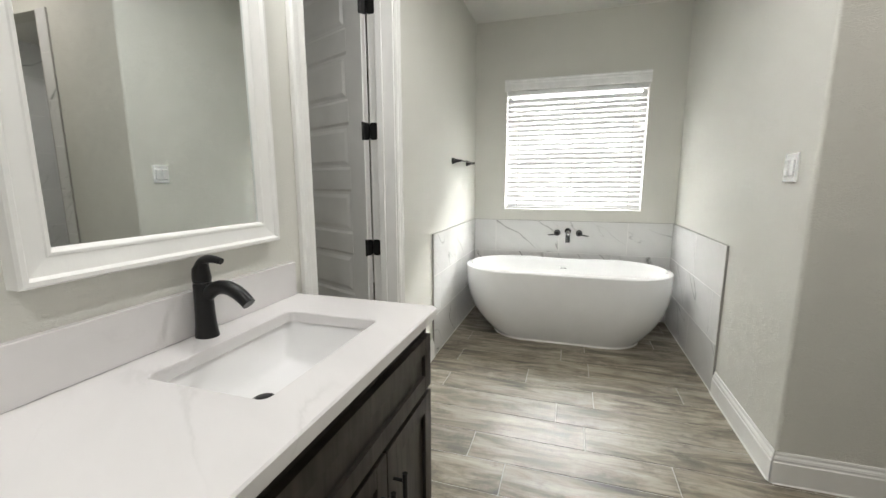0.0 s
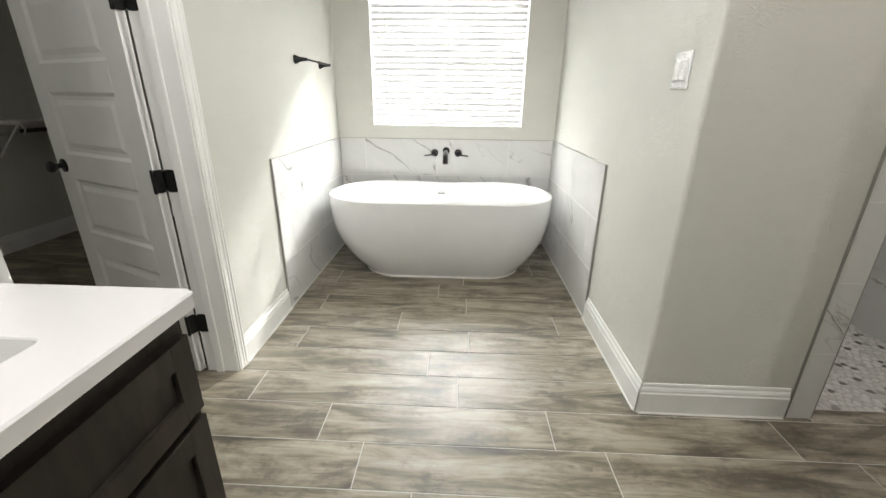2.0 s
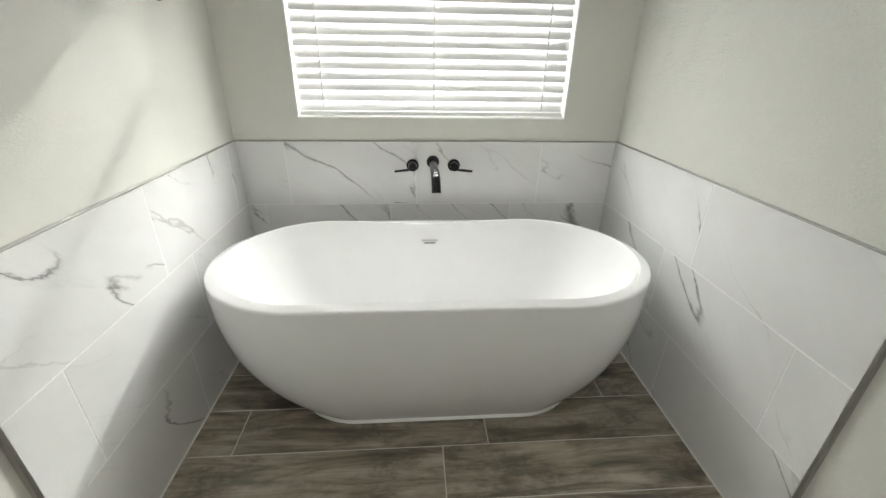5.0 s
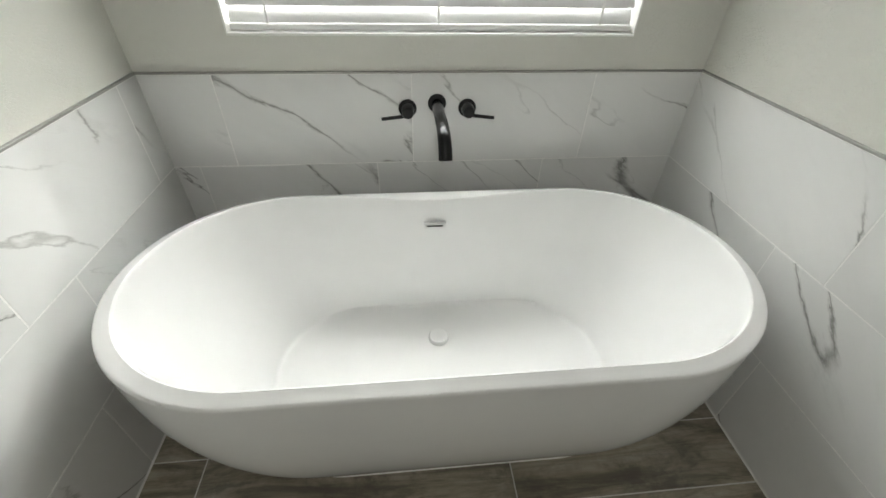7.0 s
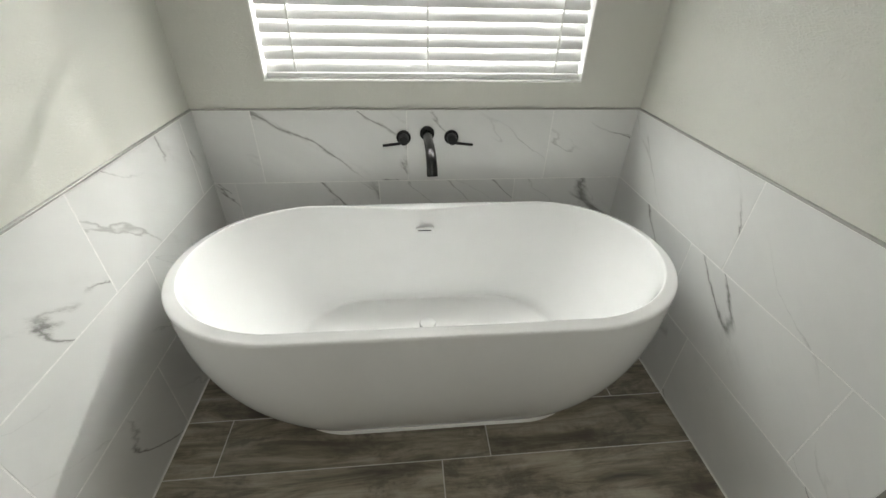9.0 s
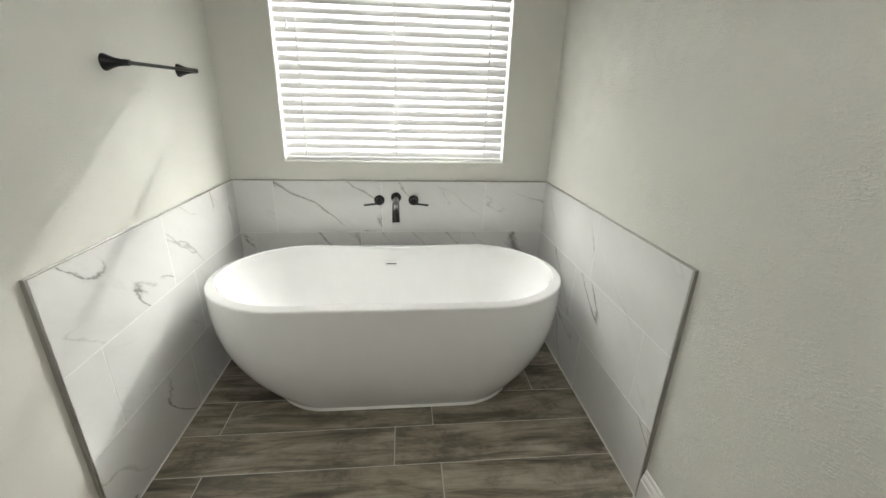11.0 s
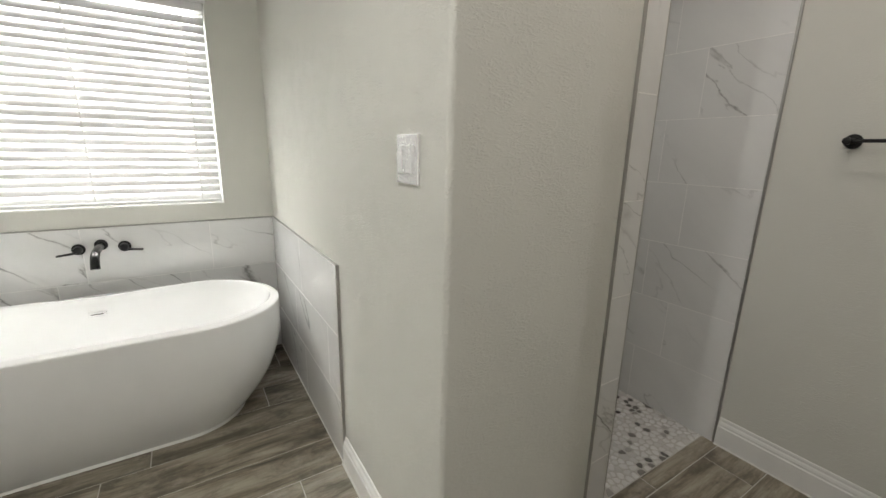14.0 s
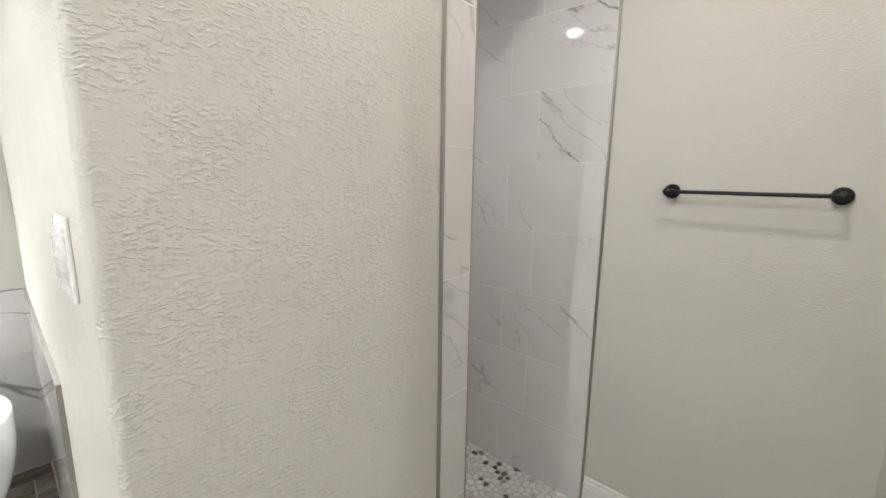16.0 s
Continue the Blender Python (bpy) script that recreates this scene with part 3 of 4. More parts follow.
tub = base("bathtub", (TX, TY, 0), "white freestanding oval acrylic bathtub on the plank floor", "bathtub")
rings = []
FA, FB, FS = 0.585, 0.258, 0.020            # foot print, and how far it sits towards the window wall's far end
for i in range(17):
    u = i / 16
    k = 1 - (1 - u) ** 2.7
    rings.append(oval(FA + (TA - FA) * k, FB + (TB - FB) * k, 0.012 + u * (TZ - 0.038), FS * (1 - k)))
for inset, drop in ((0.0, 0.020), (0.0006, 0.0165), (0.0026, 0.0135), (0.0055, 0.0115), (0.012, 0.0090)):
    rings.append(oval(TA - inset, TB - inset, TZ - drop))
DENT = 0.046
rings.append(oval(TA - 0.040, TB - 0.028, TZ, dent=DENT))
rings.append(oval(TA - 0.043, TB - 0.031, TZ - 0.002, dent=DENT))
rings.append(oval(TA - 0.046, TB - 0.033, TZ - 0.008, dent=DENT))
for i in range(1, 15):
    u = i / 14
    k = u ** 1.6
    rings.append(oval(TA - 0.046 - 0.180 * k - 0.060 * u, TB - 0.033 - 0.050 * k - 0.030 * u, TZ - 0.008 - (TZ - 0.182) * u, dent=DENT * (1 - u) ** 1.5))
rings.append(oval(TA - 0.291, TB - 0.110, 0.166))
rings.append(oval(TA - 0.298, TB - 0.117, 0.160))
rings.append(oval(TA - 0.310, TB - 0.129, 0.157))
rings.append(oval(0.10, 0.06, 0.150))
shell = part("tub_shell", loft(rings, close_start=True), ACRYLIC, tub, smooth=True)
part("tub_foot", loft([oval(0.555, 0.250, 0.0, FS), oval(0.555, 0.250, 0.014, FS)]), ACRYLIC, tub)
part("caulk_bead", loft([oval(FA + 0.007, FB + 0.006, 0.0, FS), oval(FA + 0.003, FB + 0.003, 0.005, FS), oval(FA - 0.008, FB - 0.006, 0.011, FS)]), CAULK, tub, "thin white caulk line at the floor")
OFY = 4.408                               # the sloping back wall at the overflow
of = part("overflow_plate", bx(TX - 0.041, TX + 0.033, OFY, OFY + 0.012, 0.501, 0.523, 0.003, 2), ACRYLIC, tub, "white overflow plate with a dark slot")
part("overflow_slot", bx(TX - 0.030, TX + 0.022, OFY - 0.002, OFY + 0.002, 0.511, 0.5155), SLOT, of)
dr = part("drain_cover", turned([(0.034, 0), (0.034, 0.012), (0.031, 0.017), (0.012, 0.019)], (0.716, 4.238, 0.151), (0, 0, 1), 28), ACRYLIC, tub, "round white push drain cover", smooth=True)

# ---- wall-mounted bath filler ----
filler = base("bath_filler", (0.739, YB - 0.010, 0.80), "black three-piece wall-mounted bath filler above the tub", "faucet")
YF = YB - 0.0105
part("spout_rose", turned([(0.030, 0), (0.030, 0.006), (0.026, 0.010), (0.018, 0.011)], (0.739, YF, 0.822), (0, -1, 0), 28), BLACK, filler, smooth=True)
curve = [(0.739, YF, 0.820)] + bezier((0.739, YF - 0.10, 0.820), (0.740, YF - 0.215, 0.822), (0.741, YF - 0.265, 0.812), (0.742, YF - 0.283, 0.752), 17)
part("spout", tube(curve, [0.0185 + 0.002 * i / 18 for i in range(19)], 20), GLOSS_BLACK, filler, smooth=True)
for x, s in ((0.641, -1), (0.841, 1)):
    h = part("handle", turned([(0.030, 0), (0.030, 0.006), (0.026, 0.010), (0.021, 0.012), (0.020, 0.046), (0.018, 0.052), (0.006, 0.053)], (x, YF, 0.805), (0, -1, 0), 26), BLACK, filler, smooth=True)
    part("lever", tube([(x, YF - 0.040, 0.800), (x + s * 0.02, YF - 0.042, 0.792), (x + s * 0.086, YF - 0.044, 0.785)], [0.0065, 0.0060, 0.0055], 12), BLACK, h, smooth=True)

# ---- towel bar on the bath wall ----
def flared_post(x, y, z, s, reach):
    prof = [(0.027, 0.0), (0.0265, 0.005), (0.021, 0.016), (0.0145, 0.034), (0.011, 0.054), (0.0095, reach)]
    return turned(prof, (x, y, z), (s, 0, 0), 22)


bar = base("towel_bar", (XL, 4.09, 1.459), "slim black towel bar with flared posts", "towel bar")
for y in (3.862, 4.328):
    part("post", flared_post(XL, y, 1.459, 1, 0.078), BLACK, bar, smooth=True)
part("rail", tube([(XL + 0.073, 3.855, 1.459), (XL + 0.073, 4.335, 1.459)], 0.0065, 14), GLOSS_BLACK, bar, smooth=True)

# ---- towel bar in the shower passage ----
bar = base("towel_bar", (XE, 2.096, 1.43), "black straight towel bar on round roses", "towel bar")
for y in (2.318, 1.874):
    p = part("post", turned([(0.026, 0), (0.026, 0.010), (0.024, 0.013), (0.0105, 0.014), (0.0105, 0.066), (0.013, 0.067), (0.013, 0.080), (0.010, 0.082)], (XE, y, 1.43), (-1, 0, 0), 26), BLACK, bar, smooth=True)
part("rail", tube([(XE - 0.069, 1.862, 1.43), (XE - 0.069, 2.330, 1.43)], 0.0065, 14), BLACK, bar, smooth=True)

# ---- light switch ----
sw = base("light_switch", (XR, 2.742, 1.345), "white double rocker switch still in crinkled protective film", "light switch")
part("switch_plate", bx(XR - 0.006, XR, 2.684, 2.800, 1.284, 1.406, 0.0025, 2), PLASTIC, sw)
for y in (2.719, 2.766):
    part("rocker_frame", bx(XR - 0.0075, XR - 0.0055, y - 0.0175, y + 0.0175, 1.311, 1.379, 0.0008), PLASTIC, sw)
    r = bx(XR - 0.0105, XR - 0.0065, y - 0.0155, y + 0.0155, 1.314, 1.376, 0.001)
    for v in r.verts:
        v.co.x -= (1.345 - v.co.z) * 0.07
    part("rocker", r, PLASTIC, sw)
# film: a crinkled clear sheet that follows the plate and its rockers
def clear_film():
    m = Mat("clear_wrinkled_film", rough=0.10, spec=0.8, colour=(0.90, 0.90, 0.90))
    clear = m.node("ShaderNodeBsdfTransparent")
    mx = m.node("ShaderNodeMixShader", Fac=0.36)
    m.t.links.new(clear.outputs[0], mx.inputs[1])
    m.t.links.new(m.b.outputs[0], mx.inputs[2])
    m.t.links.new(mx.outputs[0], m.t.nodes["Material Output"].inputs[0])
    return m.m


fm = bmesh.new()
NY, NZ = 20, 26
grid = []
for j in range(NZ + 1):
    row = []
    for i in range(NY + 1):
        y, z = 2.686 + 0.112 * i / NY, 1.286 + 0.118 * j / NZ
        on_rocker = 1.310 < z < 1.380 and min(abs(y - 2.719), abs(y - 2.766)) < 0.018
        rise = (0.0134 if on_rocker else 0.0066) + 0.0020 * random.random() * (0.7 if on_rocker else 1.0)
        if i in (0, NY) or j in (0, NZ):
            rise = 0.0063
        row.append(fm.verts.new((XR - rise, y + random.uniform(-0.0008, 0.0008), z + random.uniform(-0.0008, 0.0008))))
    grid.append(row)
for j in range(NZ):
    for i in range(NY):
        fm.faces.new((grid[j][i], grid[j][i + 1], grid[j + 1][i + 1], grid[j + 1][i]))
part("film", fm, clear_film(), sw, "crinkled clear film")

# ---- vanity ----
VX1, VY0, VY1 = 0.328, -0.46, 1.798         # cabinet front and ends
CZ, CT = 0.895, 0.032                       # worktop height and thickness
CXF, CY_END = 0.364, 1.816
SB = (-0.060, 0.240, 1.177, 1.632)          # basin opening
UNITS = [(0.690, VY1), (0.115, 0.690), (VY0, 0.115)]


def shaker(name, y0, y1, z0, z1, parent, rail=0.055):
    """A recessed-panel front: four rails and a sunk panel."""
    bm = bx(VX1, VX1 + 0.019, y0, y0 + rail, z0, z1, 0.0012)
    bx(VX1, VX1 + 0.019, y1 - rail, y1, z0, z1, 0.0012, into=bm)
    bx(VX1, VX1 + 0.0188, y0 + rail, y1 - rail, z0, z0 + rail, into=bm)
    bx(VX1, VX1 + 0.0188, y0 + rail, y1 - rail, z1 - rail, z1, into=bm)
    f = part(name, bm, ESPRESSO, parent)
    part("front_panel", bx(VX1, VX1 + 0.008, y0 + rail - 0.002, y1 - rail + 0.002, z0 + rail - 0.002, z1 - rail + 0.002), ESPRESSO, f)
    return f


def bar_pull(y, z0, z1, parent):
    x = VX1 + 0.019
    h = part("handle", tube([(x + 0.032, y, z0), (x + 0.032, y, z1)], 0.0072, 12), BLACK, parent, "black bar pull", smooth=True)
    return h


def pull_posts(y, z0, z1, parent):
    x = VX1 + 0.019
    for z in (z0 + 0.022, z1 - 0.022):
        part("handle_post", tube([(x, y, z), (x + 0.032, y, z)], 0.0048, 10), BLACK, parent, smooth=True)


for k, (y0, y1) in enumerate(UNITS):
    cab = base("vanity_cabinet", (0.07, (y0 + y1) / 2, 0), "dark espresso shaker vanity cabinet with black pulls", "cabinet", group="vanity cabinets")
    bm = bx(XL + 0.002, VX1, y0 + 0.001, y1 - 0.001, 0.10, 0.66, 0.001)
    part("cabinet_body", bm, ESPRESSO, cab)
    part("face_rail", bx(VX1 - 0.02, VX1, y0 + 0.001, y1 - 0.001, 0.66, CZ - CT - 0.001), ESPRESSO, cab)
    for ya in (y0 + 0.001, y1 - 0.019):
        part("side_panel", bx(XL + 0.002, VX1 - 0.02, ya, ya + 0.018, 0.66, CZ - CT - 0.001), ESPRESSO, cab)
    part("toe_kick", bx(XL + 0.002, VX1 - 0.07, y0 + 0.002, y1 - 0.002, 0.0, 0.10), ESPRESSO, cab)
    g = 0.012
    if k == 1:
        for z0, z1 in ((0.125, 0.365), (0.377, 0.617), (0.640, 0.835)):
            f = shaker("drawer_front", y0 + g, y1 - g, z0, z1, cab)
            ym, zm, x = (y0 + y1) / 2, (z0 + z1) / 2, VX1 + 0.019
            h = part("handle", tube([(x + 0.032, ym - 0.085, zm), (x + 0.032, ym + 0.085, zm)], 0.006, 12), BLACK, f, "black bar pull", smooth=True)
    else:
        shaker("drawer_front", y0 + g, y1 - g, 0.640, 0.812, cab, 0.05)
        ym = 1.452 if k == 0 else (y0 + y1) / 2
        leaves = [(ym + 0.002, y1 - g, ym + 0.036), (max(y0 + g, ym - 0.364), ym - 0.002, ym - 0.036)]
        if k == 0:
            leaves.append((y0 + g, ym - 0.368, ym - 0.404))
        for a, b, hy in leaves:
            f = shaker("cabinet_door", a, b, 0.125, 0.622, cab)
            bar_pull(hy, 0.385, 0.545, f)
            pull_posts(hy, 0.385, 0.545, f)

top = base("worktop", (0.09, 0.7, CZ), "white quartz vanity worktop with faint grey veins and a backsplash", "countertop")


def plate_with_hole(x0, x1, y0, y1, hole, z0, z1, c=0.004):
    """A slab with a rounded opening; its outer top edge is eased."""
    cx, cy = (hole[0] + hole[1]) / 2, (hole[2] + hole[3]) / 2
    inner = round_rect(*hole, 0.020, 0)

    def reach(p, i):
        d = p - Vector((cx, cy, 0))
        kx = ((x1 - i if d.x > 0 else x0 + i) - cx) / d.x if abs(d.x) > 1e-6 else 1e9
        ky = ((y1 - i if d.y > 0 else y0 + i) - cy) / d.y if abs(d.y) > 1e-6 else 1e9
        return Vector((cx, cy, 0)) + d * min(kx, ky)

    ways, taken = [reach(p, 0) for p in inner], set()
    for q in (Vector((x1, y1, 0)), Vector((x0, y1, 0)), Vector((x0, y0, 0)), Vector((x1, y0, 0))):
        j = min((i for i in range(len(ways)) if i not in taken), key=lambda i: (ways[i] - q).length)
        taken.add(j)
        ways[j] = q
    # the free front corner is rounded
    j, r = ways.index(Vector((x1, y1, 0))), 0.022
    arc = [(j + k, Vector((math.cos(radians(45 + 15 * k)), math.sin(radians(45 + 15 * k)), 0))) for k in range(-3, 4)]
    for k, way in arc:
        ways[k] = Vector((x1 - r, y1 - r, 0)) + way * r
    eased = [Vector((min(max(p.x, x0 + c), x1 - c), min(max(p.y, y0 + c), y1 - c), 0)) for p in ways]

    for k, way in arc:
        eased[k] = Vector((x1 - r, y1 - r, 0)) + way * (r - c)

    def at(pts, z):
        return [Vector((p.x, p.y, z)) for p in pts]

    bm = bmesh.new()
    loops = [at(inner, z0), at(inner, z1 - 0.003), at([Vector((cx, cy, 0)) + (p - Vector((cx, cy, 0))) * 1.012 for p in inner], z1), at(eased, z1), at(ways, z1 - c), at(ways, z0)]
    rows = [[bm.verts.new(p) for p in r] for r in loops]
    rows.append(rows[0])
    for a, b in zip(rows, rows[1:]):
        for i in range(len(a)):
            bm.faces.new((a[i], a[(i + 1) % len(a)], b[(i + 1) % len(a)], b[i]))
    return bm


slab = part("worktop_slab", plate_with_hole(XL + 0.002, CXF, VY0, CY_END, SB, CZ - CT, CZ), QUARTZ, top)
part("backsplash", bx(XL + 0.002, XL + 0.022, VY0, 1.800, CZ + 0.0005, CZ + 0.118, 0.0025, 2), QUARTZ, top, "white quartz backsplash")

sink = base("undermount_sink", (0.065, 1.42, CZ - CT), "white rectangular undermount sink in the worktop", "sink")
x0, x1, y0, y1 = SB[0] - 0.010, SB[1] + 0.010, SB[2] - 0.010, SB[3] + 0.010
zt = CZ - CT - 0.001
rings = [round_rect(x0 - 0.02, x1 + 0.02, y0 - 0.02, y1 + 0.02, 0.03, zt - 0.012), round_rect(x0 - 0.02, x1 + 0.02, y0 - 0.02, y1 + 0.02, 0.03, zt)]
for i, d in ((0.0, 0.0), (0.004, 0.014), (0.013, 0.060), (0.024, 0.094), (0.038, 0.107), (0.072, 0.114), (0.12, 0.117)):
    rings.append(round_rect(x0 + i, x1 - i, y0 + i * 1.6, y1 - i * 1.6, 0.035 + 0.1 * min(i, 0.03), zt - d))
bm = loft(rings, close_start=False)
part("basin", bm, CHINA, sink, smooth=True)
part("drain", turned([(0.031, 0), (0.031, 0.003), (0.024, 0.004), (0.022, 0.001), (0.020, 0.006), (0.010, 0.008)], (0.036, 1.391, zt - 0.118), (0, 0, 1), 24), BLACK, sink, "black pop-up drain", smooth=True)

tap = base("basin_faucet", (-0.128, 1.405, CZ), "matt black single-handle basin faucet on the worktop", "faucet")
fx, fy = -0.128, 1.394
bodyr = [(0.0, 0.031, 0.026), (0.004, 0.031, 0.026), (0.03, 0.027, 0.0235), (0.07, 0.0245, 0.022), (0.11, 0.0235, 0.022), (0.138, 0.023, 0.022), (0.142, 0.021, 0.020)]
bm = loft([[Vector((fx + a * math.cos(t), fy + b * math.sin(t), CZ + 0.0005 + h)) for t in (2 * math.pi * i / 24 for i in range(24))] for h, a, b in bodyr])
part("faucet_body", bm, BLACK, tap, smooth=True)
sp = bezier((fx + 0.005, fy, CZ + 0.098), (fx + 0.04, fy, CZ + 0.150), (fx + 0.10, fy, CZ + 0.145), (fx + 0.142, fy, CZ + 0.098), 14)
part("spout", tube(sp, [0.016 + 0.0045 * abs(math.sin(i / 14 * 2.4)) for i in range(15)], 18, squash=0.85), BLACK, tap, smooth=True)
hd = [(0.0, 0.0215, 0.0), (0.010, 0.0225, 0.0), (0.035, 0.020, -0.001), (0.050, 0.014, 0.006), (0.058, 0.008, 0.016)]
bm = loft([[Vector((fx + o + a * math.cos(t), fy + a * math.sin(t), CZ + 0.1445 + h)) for t in (2 * math.pi * i / 20 for i in range(20))] for h, a, o in hd])
tube(bezier((fx - 0.004, fy, CZ + 0.186), (fx + 0.01, fy, CZ + 0.208), (fx + 0.035, fy, CZ + 0.208), (fx + 0.068, fy, CZ + 0.200), 10), [0.012, 0.0115, 0.011, 0.0105, 0.010, 0.0095, 0.009, 0.0085, 0.008, 0.0075, 0.007], 14, squash=1.2, into=bm)
part("lever_handle", bm, BLACK, tap, smooth=True)

# ---- framed mirror ----
MY0, MY1, MZ0, MZ1 = 1.048, 1.712, 1.102, 2.02
mir = base("framed_mirror", (XL, (MY0 + MY1) / 2, MZ0), "wall mirror in a wide white stepped frame above the vanity", "mirror")
MP = [(0, 0), (0.034, 0), (0.040, 0.004), (0.040, 0.012), (0.034, 0.016), (0.030, 0.018), (0.024, 0.050), (0.026, 0.053), (0.026, 0.058), (0.021, 0.062), (0.010, 0.066), (0.0, 0.066)]


def mitred(a, b, inward):
    """One frame side whose ends are cut at 45 degrees towards the opening."""
    a, b, inward = Vector(a), Vector(b), Vector(inward)
    d = (b - a).normalized()
    out = Vector((1, 0, 0))
    bm = bmesh.new()
    p = [bm.verts.new(a + out * o + inward * u + d * u) for o, u in MP]
    q = [bm.verts.new(b + out * o + inward * u - d * u) for o, u in MP]
    n = len(MP)
    for i in range(n):
        bm.faces.new((p[i], p[(i + 1) % n], q[(i + 1) % n], q[i]))
    bm.faces.new(p)
    bm.faces.new(q[::-1])
    return bm


c = [(XL, MY0, MZ0), (XL, MY1, MZ0), (XL, MY1, MZ1), (XL, MY0, MZ1)]
for i, inward in enumerate(((0, 0, 1), (0, -1, 0), (0, 0, -1), (0, 1, 0))):
    part("mirror_frame", mitred(c[i], c[(i + 1) % 4], inward), TRIM, mir, "white stepped moulding")
glass_bm = bx(XL + 0.005, XL + 0.011, MY0 + 0.064, MY1 - 0.064, MZ0 + 0.064, MZ1 - 0.064)
for v in glass_bm.verts:
    v.co.x += (v.co.y - 1.38) * 0.0063      # hung a touch out of true
part("mirror_glass", glass_bm, MIRROR, mir, "clear silvered glass")

# ---- lamps that light the room ----
vl = base("vanity_light", (XL, 1.41, 2.2), "black four-bulb vanity light bar above the mirror", "wall lamp")
part("back_plate", bx(XL, XL + 0.022, 1.00, 1.82, 2.25, 2.33, 0.004), BLACK, vl)
for y in BULBS:
    part("arm", tube([(XL + 0.02, y, 2.29), (XL + 0.12, y, 2.29), (XL + 0.12, y, 2.262)], 0.007, 10), BLACK, vl, smooth=True)
    part("socket", turned([(0.020, 0), (0.022, 0.03), (0.018, 0.035)], (XL + 0.12, y, 2.24), (0, 0, 1), 16), BLACK, vl, smooth=True)
# fittings out of view, one per lamp, the added fill lamps included
for x, y, z, watts, colour in RECESSED_UNSEEN:
    rl = base("unseen_recessed_light", (x, y, z), "round white recessed ceiling light, lit, out of view", "ceiling light", group="recessed lights")
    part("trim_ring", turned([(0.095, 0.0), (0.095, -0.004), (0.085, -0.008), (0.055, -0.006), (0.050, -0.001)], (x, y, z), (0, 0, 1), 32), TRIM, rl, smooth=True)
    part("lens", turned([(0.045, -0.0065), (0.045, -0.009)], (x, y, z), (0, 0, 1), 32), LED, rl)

# ---- closet shelf and rod ----
for zs, ys in ((1.02, 4.27), (2.28, 3.6)):
    cs = base("closet_shelf", (CX, 4.6, zs), "white closet shelf with a dark hanging rod", "shelf", group="closet shelves")
    part("shelf_board", bx(CX, CX + 0.30, ys, CY1 - 0.001, zs, zs + 0.018, 0.002), TRIM, cs)
    part("cleat", bx(CX, CX + 0.018, ys, CY1 - 0.001, zs - 0.085, zs - 0.001, 0.002), TRIM, cs)
    part("rod", tube([(CX + 0.27, ys + 0.02, zs - 0.055), (CX + 0.27, CY1 - 0.002, zs - 0.055)], 0.016, 14), ROD, cs, "dark bronze hanging rod", smooth=True)
    y = ys + 0.03
    while y < CY1:
        bk = part("bracket", bx(CX, CX + 0.29, y - 0.011, y + 0.011, zs - 0.012, zs - 0.001), TRIM, cs)
        part("brace", tube([(CX + 0.005, y, zs - 0.27), (CX + 0.25, y, zs - 0.012)], 0.009, 8), TRIM, bk)
        part("rod_hook", tube([(CX + 0.27, y, zs - 0.005), (CX + 0.295, y, zs - 0.04), (CX + 0.28, y, zs - 0.078), (CX + 0.25, y, zs - 0.06)], 0.007, 8), TRIM, bk)
        y += 0.62

# ---- wall tile round the bath ----
TD, JOINT = 0.0095, 0.0028


def tile_run(name, parent, pose_of, length, heights, firsts, full, material=MARBLE):
    """Rows of tiles along one wall. pose_of(s, z) puts a tile's own corner on the wall; firsts: each row's first joint."""
    for (z0, z1), first in zip(heights, firsts):
        cuts = [0.0]
        s = first
        while s < length - 0.02:
            if s > 0.02:
                cuts.append(s)
            s += full
        cuts.append(length)
        for a, b in zip(cuts, cuts[1:]):
            g = JOINT / 2
            me = slab_mesh(name, b - a - 2 * g, z1 - z0 - 2 * g, TD, 0.0012, material)
            piece(name, me, pose_of(a + g, z0 + g), parent)


ROWS3 = [(0.0, 0.305), (0.305, 0.610), (0.610, 0.915)]
BACK = 0.0100
backing = thing("tile_backing", bx(XL, XR, YB - BACK, YB, 0, ZT), GROUT_WHITE, "white grout behind the bath wall tiles", "wall tile", kind="structure")
bx_l = thing("tile_backing", bx(XL, XL + BACK, YT, YB - BACK, 0, ZT), GROUT_WHITE, "white grout behind the bath wall tiles", "wall tile", kind="structure")
bx_r = thing("tile_backing", bx(XR - BACK, XR, YT, YB - BACK, 0, ZT), GROUT_WHITE, "white grout behind the bath wall tiles", "wall tile", kind="structure")


def stand(origin, along, normal):
    """A pose whose x runs along the wall, y up, z out of the wall."""
    a, n = Vector(along), Vector(normal)
    u = n.cross(a)
    return Matrix.Translation(origin) @ Matrix((a, u, n)).transposed().to_4x4()


# window wall seen from the room: x runs east
tile_run("tile", backing, lambda s, z: stand((XL + TD + s, YB - 0.001, z), (1, 0, 0), (0, -1, 0)), XR - XL - 2 * TD, ROWS3, (0.215, 0.085, 0.215), 0.6115)
# left wall: along runs north to south, so that up stays up
tile_run("tile", bx_l, lambda s, z: stand((XL + 0.001, YT + s, z), (0, 1, 0), (1, 0, 0)), YB - YT, ROWS3, (0.61, 0.159, 0.612), 0.6115)
tile_run("tile", bx_r, lambda s, z: stand((XR - 0.001, YB - s, z), (0, -1, 0), (-1, 0, 0)), YB - YT, ROWS3, (0.735, 0.575, 0.735), 0.6115)


def edge_trim(name, *bounds):
    return thing(name, bx(*bounds, bevel=0.0008), STEEL, "thin satin grey metal tile edge", "trim", kind="structure")


